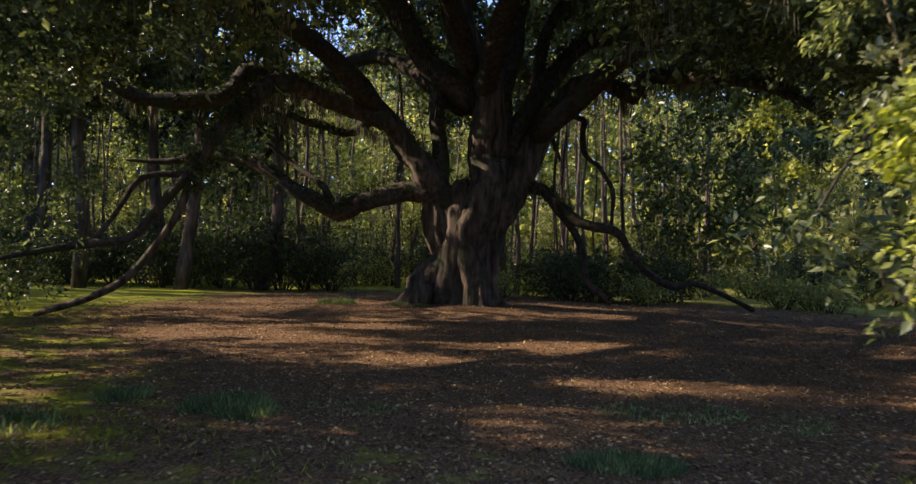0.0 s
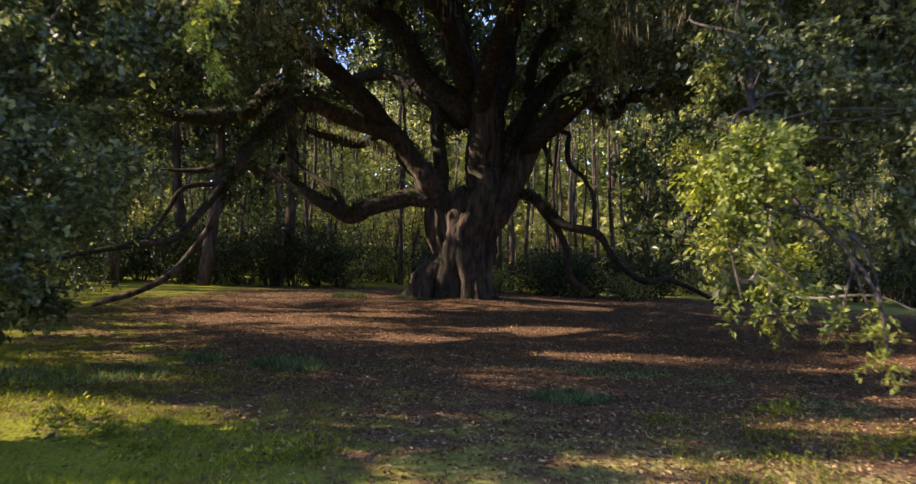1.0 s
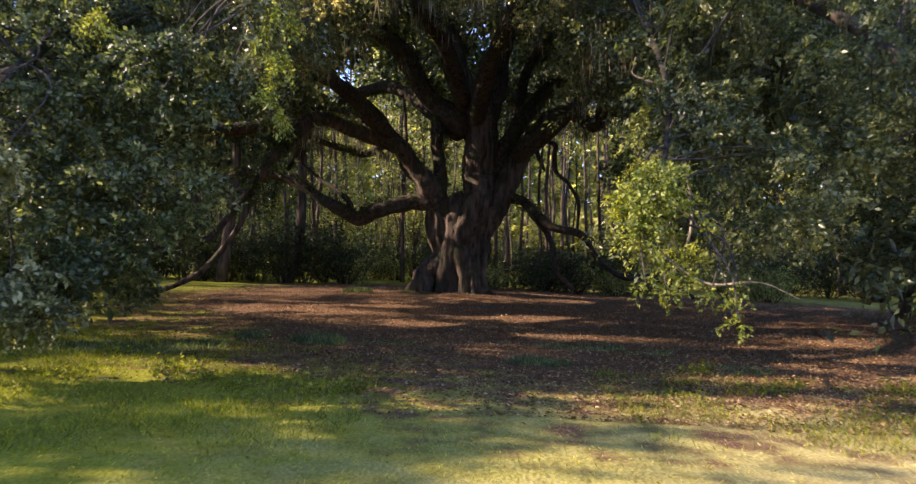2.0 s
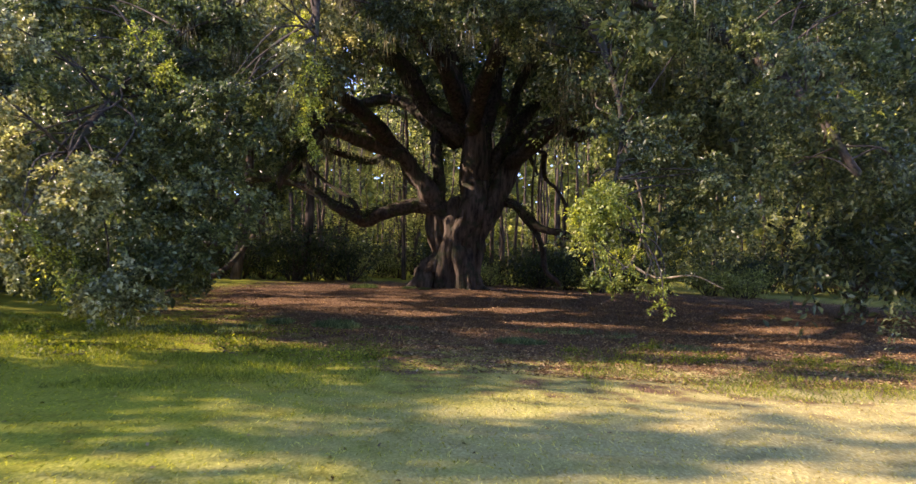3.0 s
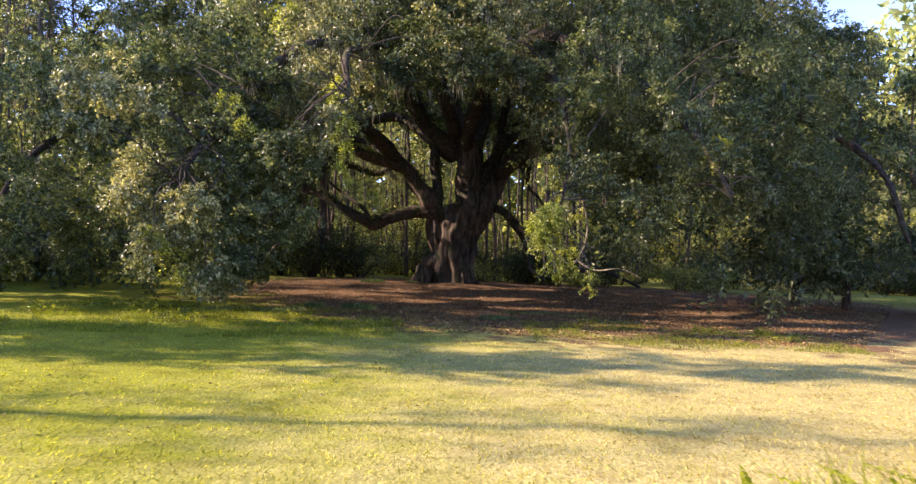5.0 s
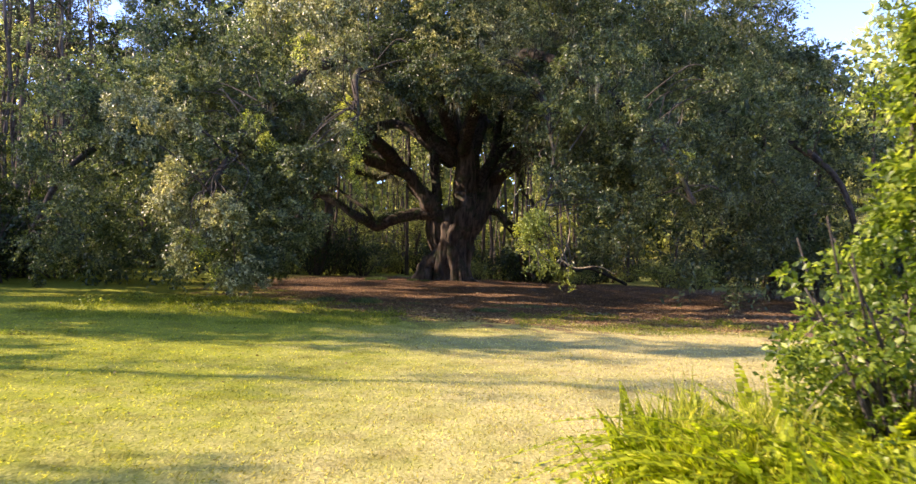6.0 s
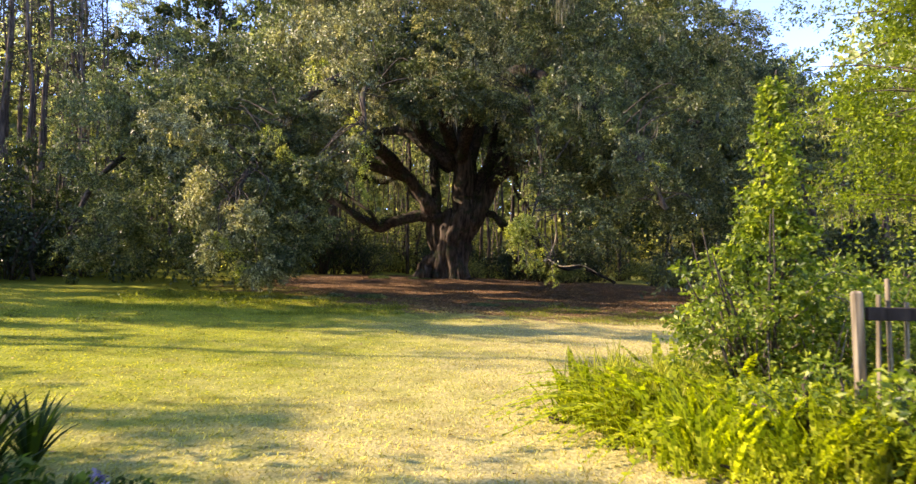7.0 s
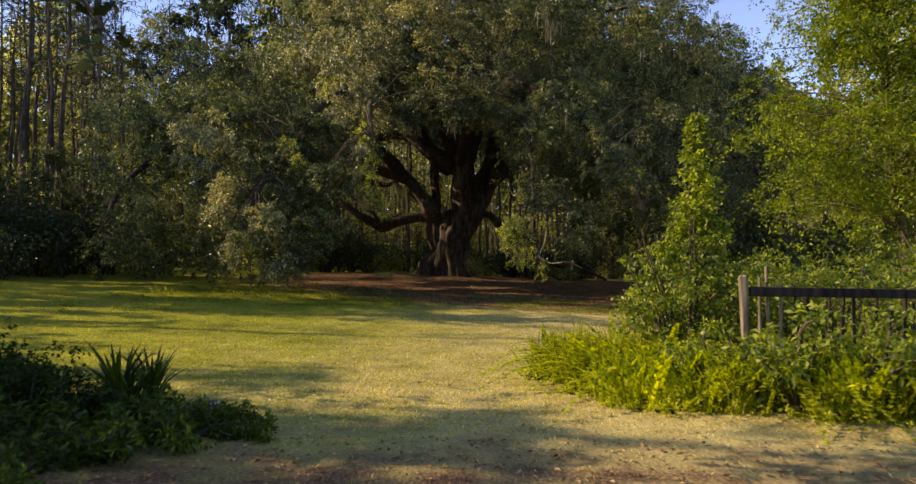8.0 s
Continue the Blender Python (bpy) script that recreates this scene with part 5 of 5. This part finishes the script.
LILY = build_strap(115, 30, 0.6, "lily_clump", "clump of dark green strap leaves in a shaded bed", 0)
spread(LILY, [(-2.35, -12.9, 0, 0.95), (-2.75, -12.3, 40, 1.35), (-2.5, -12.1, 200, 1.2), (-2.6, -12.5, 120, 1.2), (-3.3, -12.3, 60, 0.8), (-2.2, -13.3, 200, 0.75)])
spread(build_strap(116, 16, 0.26, flowers=2, label="small clump of strap leaves with lilac flowers"), [(-1.95, -12.75, 0, 1.0)])
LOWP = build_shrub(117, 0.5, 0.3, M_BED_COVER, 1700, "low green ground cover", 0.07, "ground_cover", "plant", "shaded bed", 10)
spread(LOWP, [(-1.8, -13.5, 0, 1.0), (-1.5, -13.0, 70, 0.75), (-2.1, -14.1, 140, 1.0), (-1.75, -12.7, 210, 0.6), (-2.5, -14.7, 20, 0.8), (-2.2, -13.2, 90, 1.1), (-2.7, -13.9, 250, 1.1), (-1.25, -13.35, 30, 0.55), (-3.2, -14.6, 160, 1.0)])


def build_overhang():
    """The tree beside the near bed, one bough of which hangs over the viewer's way."""
    r = np.random.default_rng(140)
    x, y = -6.6, -15.6
    ob = thing("roadside_tree", "dark broad-leaved tree with a bough hanging over the lawn", "tree", (x, y, float(lie(x, y)) - 0.05))
    groups = [tube(smooth_path(np.array([[0, 0, 0, 0.16], [0.1, 0, 1.6, 0.14], [0.0, 0.1, 3.2, 0.1], [0.2, 0, 4.4, 0.04]]), 5), 10, 0.06, r)]
    bough = smooth_path(np.array([[0, 0.1, 3.2, 0.08], [1.6, 0.3, 3.9, 0.055], [3.4, 0.3, 3.8, 0.035], [4.6, 0.4, 3.15, 0.018], [5.0, 0.6, 2.68, 0.006]]), 5)
    groups.append(tube(bough, 7, 0.04, r))
    part("trunk", mesh_of("trunk", *joined(groups), True), M_PINE_BARK, ob)
    # Most crown clumps past the first group are unseen, added to shade the bed.
    tips = np.concatenate([r.normal(size=(44, 3)) * [1.1, 1.1, 0.8] + [-0.3, 0.4, 3.1], r.normal(size=(26, 3)) * [0.55, 0.9, 0.6] + [0.7, 2.0, 2.6], r.normal(size=(14, 3)) * [0.3, 0.7, 0.35] + [0.3, 2.6, 1.2], r.normal(size=(24, 3)) * [0.8, 0.9, 0.7] + [-0.9, 2.6, 3.4], r.normal(size=(34, 3)) * [1.0, 0.5, 0.3] + [3.3, 1.0, 4.7], bough[8:-6:2, :3] + r.normal(size=(len(bough[8:-6:2]), 3)) * 0.15 + [0, 0, 0.1]])
    part("crown", mesh_of("crown", *sprays(tips, np.full(len(tips), 0.5), 60, 0.14, 0.3, 9, width=0.5, r=r)), M_SHRUB_LEAF, ob)
    ends = bough[-5:, :3] + r.normal(size=(5, 3)) * 0.06
    part("leaf_spray", mesh_of("leaf_spray", *sprays(ends, np.full(5, 0.2), 9, 0.13, 0.5, 6, width=0.5, r=r)), M_SHRUB_LEAF, ob)["kind"] = "stuff"


build_overhang()


# ---- grass, tufts and fallen leaves ----
def blades(p, r, high, wide, lean=0.5):
    n = len(p)
    axis = unit(r.normal(size=(n, 3)) * [lean, lean, 0.12] + [0, 0, 1])
    normal = unit(r.normal(size=(n, 3)) * [1, 1, 0.1])
    return leaf_arrays(p, axis, normal, high * r.uniform(0.5, 1.3, n), wide, 0.1)


def litter_cover(x, y):
    return np.sqrt(((x - 3.0) / np.where(x > 3.0, 19.0, 13.0)) ** 2 + ((y + 0.15 * x - 19.45) / 18.0) ** 2)


r_lawn = np.random.default_rng(13)
n = 145000
gy = -16.5 + 24 * r_lawn.uniform(size=n) ** 1.25
gx = r_lawn.uniform(-1, 1, n) * (1.2 + 0.62 * (gy + 19.8))
keep = (litter_cover(gx, gy) + 0.12 * np.sin(gx * 1.7) * np.sin(gy * 2.1) + 0.1 * r_lawn.normal(size=n) > 0.98) & (r_lawn.uniform(size=n) < np.clip((gy + 13.4) / 1.2, 0.06, 1))
gx, gy = gx[keep], gy[keep]
part("lawn_grass", mesh_of("lawn_grass", *blades(np.column_stack([gx, gy, lie(gx, gy) - 0.004]), r_lawn, 0.045, 0.011, 1.5)), M_GRASS)
tagged(bpy.data.objects["lawn_grass"], "short yellow-green mown grass with straw patches", "grass", kind="stuff")

# longer grass where the lawn gives way to the litter
n = 56000
tx, ty = np.concatenate([r_lawn.uniform(-9, -0.8, n), r_lawn.uniform(1.8, 8, n // 3)]), np.concatenate([0.2 + 8 * r_lawn.uniform(size=n), r_lawn.uniform(1.0, 5.4, n // 3)])
patchy = np.sin(tx * 1.3 + 0.8 * ty) * np.sin(ty * 1.9 - 0.5 * tx) + 0.7 * np.sin(tx * 3.1) * np.sin(ty * 2.7) + 0.35 * r_lawn.normal(size=len(tx))
keep = (patchy > -0.15) & (litter_cover(tx, ty) + 0.08 * r_lawn.normal(size=len(tx)) > np.where(tx > 0, 0.83, 0.93))
tx, ty = tx[keep], ty[keep]
tagged(part("long_grass", mesh_of("long_grass", *blades(np.column_stack([tx, ty, lie(tx, ty) - 0.004]), r_lawn, 0.095, 0.008, 0.7)), M_WEED), "patchy longer bright green grass at the edge of the litter", "grass", kind="stuff")

n = 120000
ly = 2 + 32 * r_lawn.uniform(size=n) ** 1.5
lx = r_lawn.uniform(-1, 1, n) * (5 + 0.6 * ly) + 2
keep = litter_cover(lx, ly) + 0.07 * r_lawn.normal(size=n) < 0.92
lx, ly = lx[keep], ly[keep]
near_x, near_y = r_lawn.uniform(-4, 6, 2600), r_lawn.uniform(-17, -13.2, 2600)
few_x, few_y = r_lawn.uniform(-10, 8, 420), r_lawn.uniform(-14, 5, 420)
lx, ly = np.concatenate([lx, near_x, few_x]), np.concatenate([ly, near_y, few_y])
n = len(lx)
lv, lf = leaf_arrays(np.column_stack([lx, ly, lie(lx, ly) + 0.012]), unit(r_lawn.normal(size=(n, 3)) * [1, 1, 0.22]), unit(r_lawn.normal(size=(n, 3)) * 0.35 + [0, 0, 1]), r_lawn.uniform(0.03, 0.075, n), r_lawn.uniform(0.018, 0.034, n), 0.3)
tagged(part("fallen_leaves", mesh_of("fallen_leaves", lv, lf), M_LITTER), "dry brown and tan fallen oak leaves", "leaf litter", kind="stuff")


def build_tuft(seed, wide, high, count):
    r = np.random.default_rng(seed)
    ob = thing("grass_tuft", "tuft of longer green grass in leaf litter", "grass tuft", group="grass tufts")
    a, q = r.uniform(0, 6.28, count), np.sqrt(r.uniform(size=count)) * wide
    p = np.column_stack([q * np.cos(a), q * np.sin(a) * 0.7, np.zeros(count)])
    v, f = blades(p, r, high, 0.014)
    part("tuft_foliage", mesh_of("tuft_foliage", v, f), M_TUFT, ob)["kind"] = "stuff"
    return ob


spread(build_tuft(121, 0.44, 0.19, 1600), [(-3.35, 21.6, 0, 1.15), (-2.3, 7.75, 40, 1.0), (-2.0, 7.5, 90, 0.8), (-3.5, 8.2, 90, 0.8), (1.25, 6.2, 10, 0.8), (-1.6, 21.2, 60, 0.7), (-1.0, 21.0, 60, 0.6), (1.55, 6.1, 220, 0.7)])
spread(build_tuft(122, 0.8, 0.1, 1900), [(2.3, 8.3, 0, 1.0), (3.4, 8.0, 50, 0.8), (-4.4, 6.6, 20, 1.2), (-5.6, 6.0, 70, 1.3), (4.1, 5.9, 200, 0.9), (-1.2, 7.9, 10, 0.8)])
WEED = build_shrub(124, 0.55, 0.1, M_WEED, 620, "patch of low bright green weeds in the lawn", 0.055, "weed_patch", "weed", "lawn weeds", 8)
spread(WEED, belt(17, -8.5, -1.0, 0.8, 6.6, 0.6, 1.3, r_lawn) + belt(11, 2.2, 7.5, 2.4, 6.2, 0.5, 1.1, r_lawn) + belt(8, -10, -3, -9, 0, 0.5, 0.8, r_lawn))
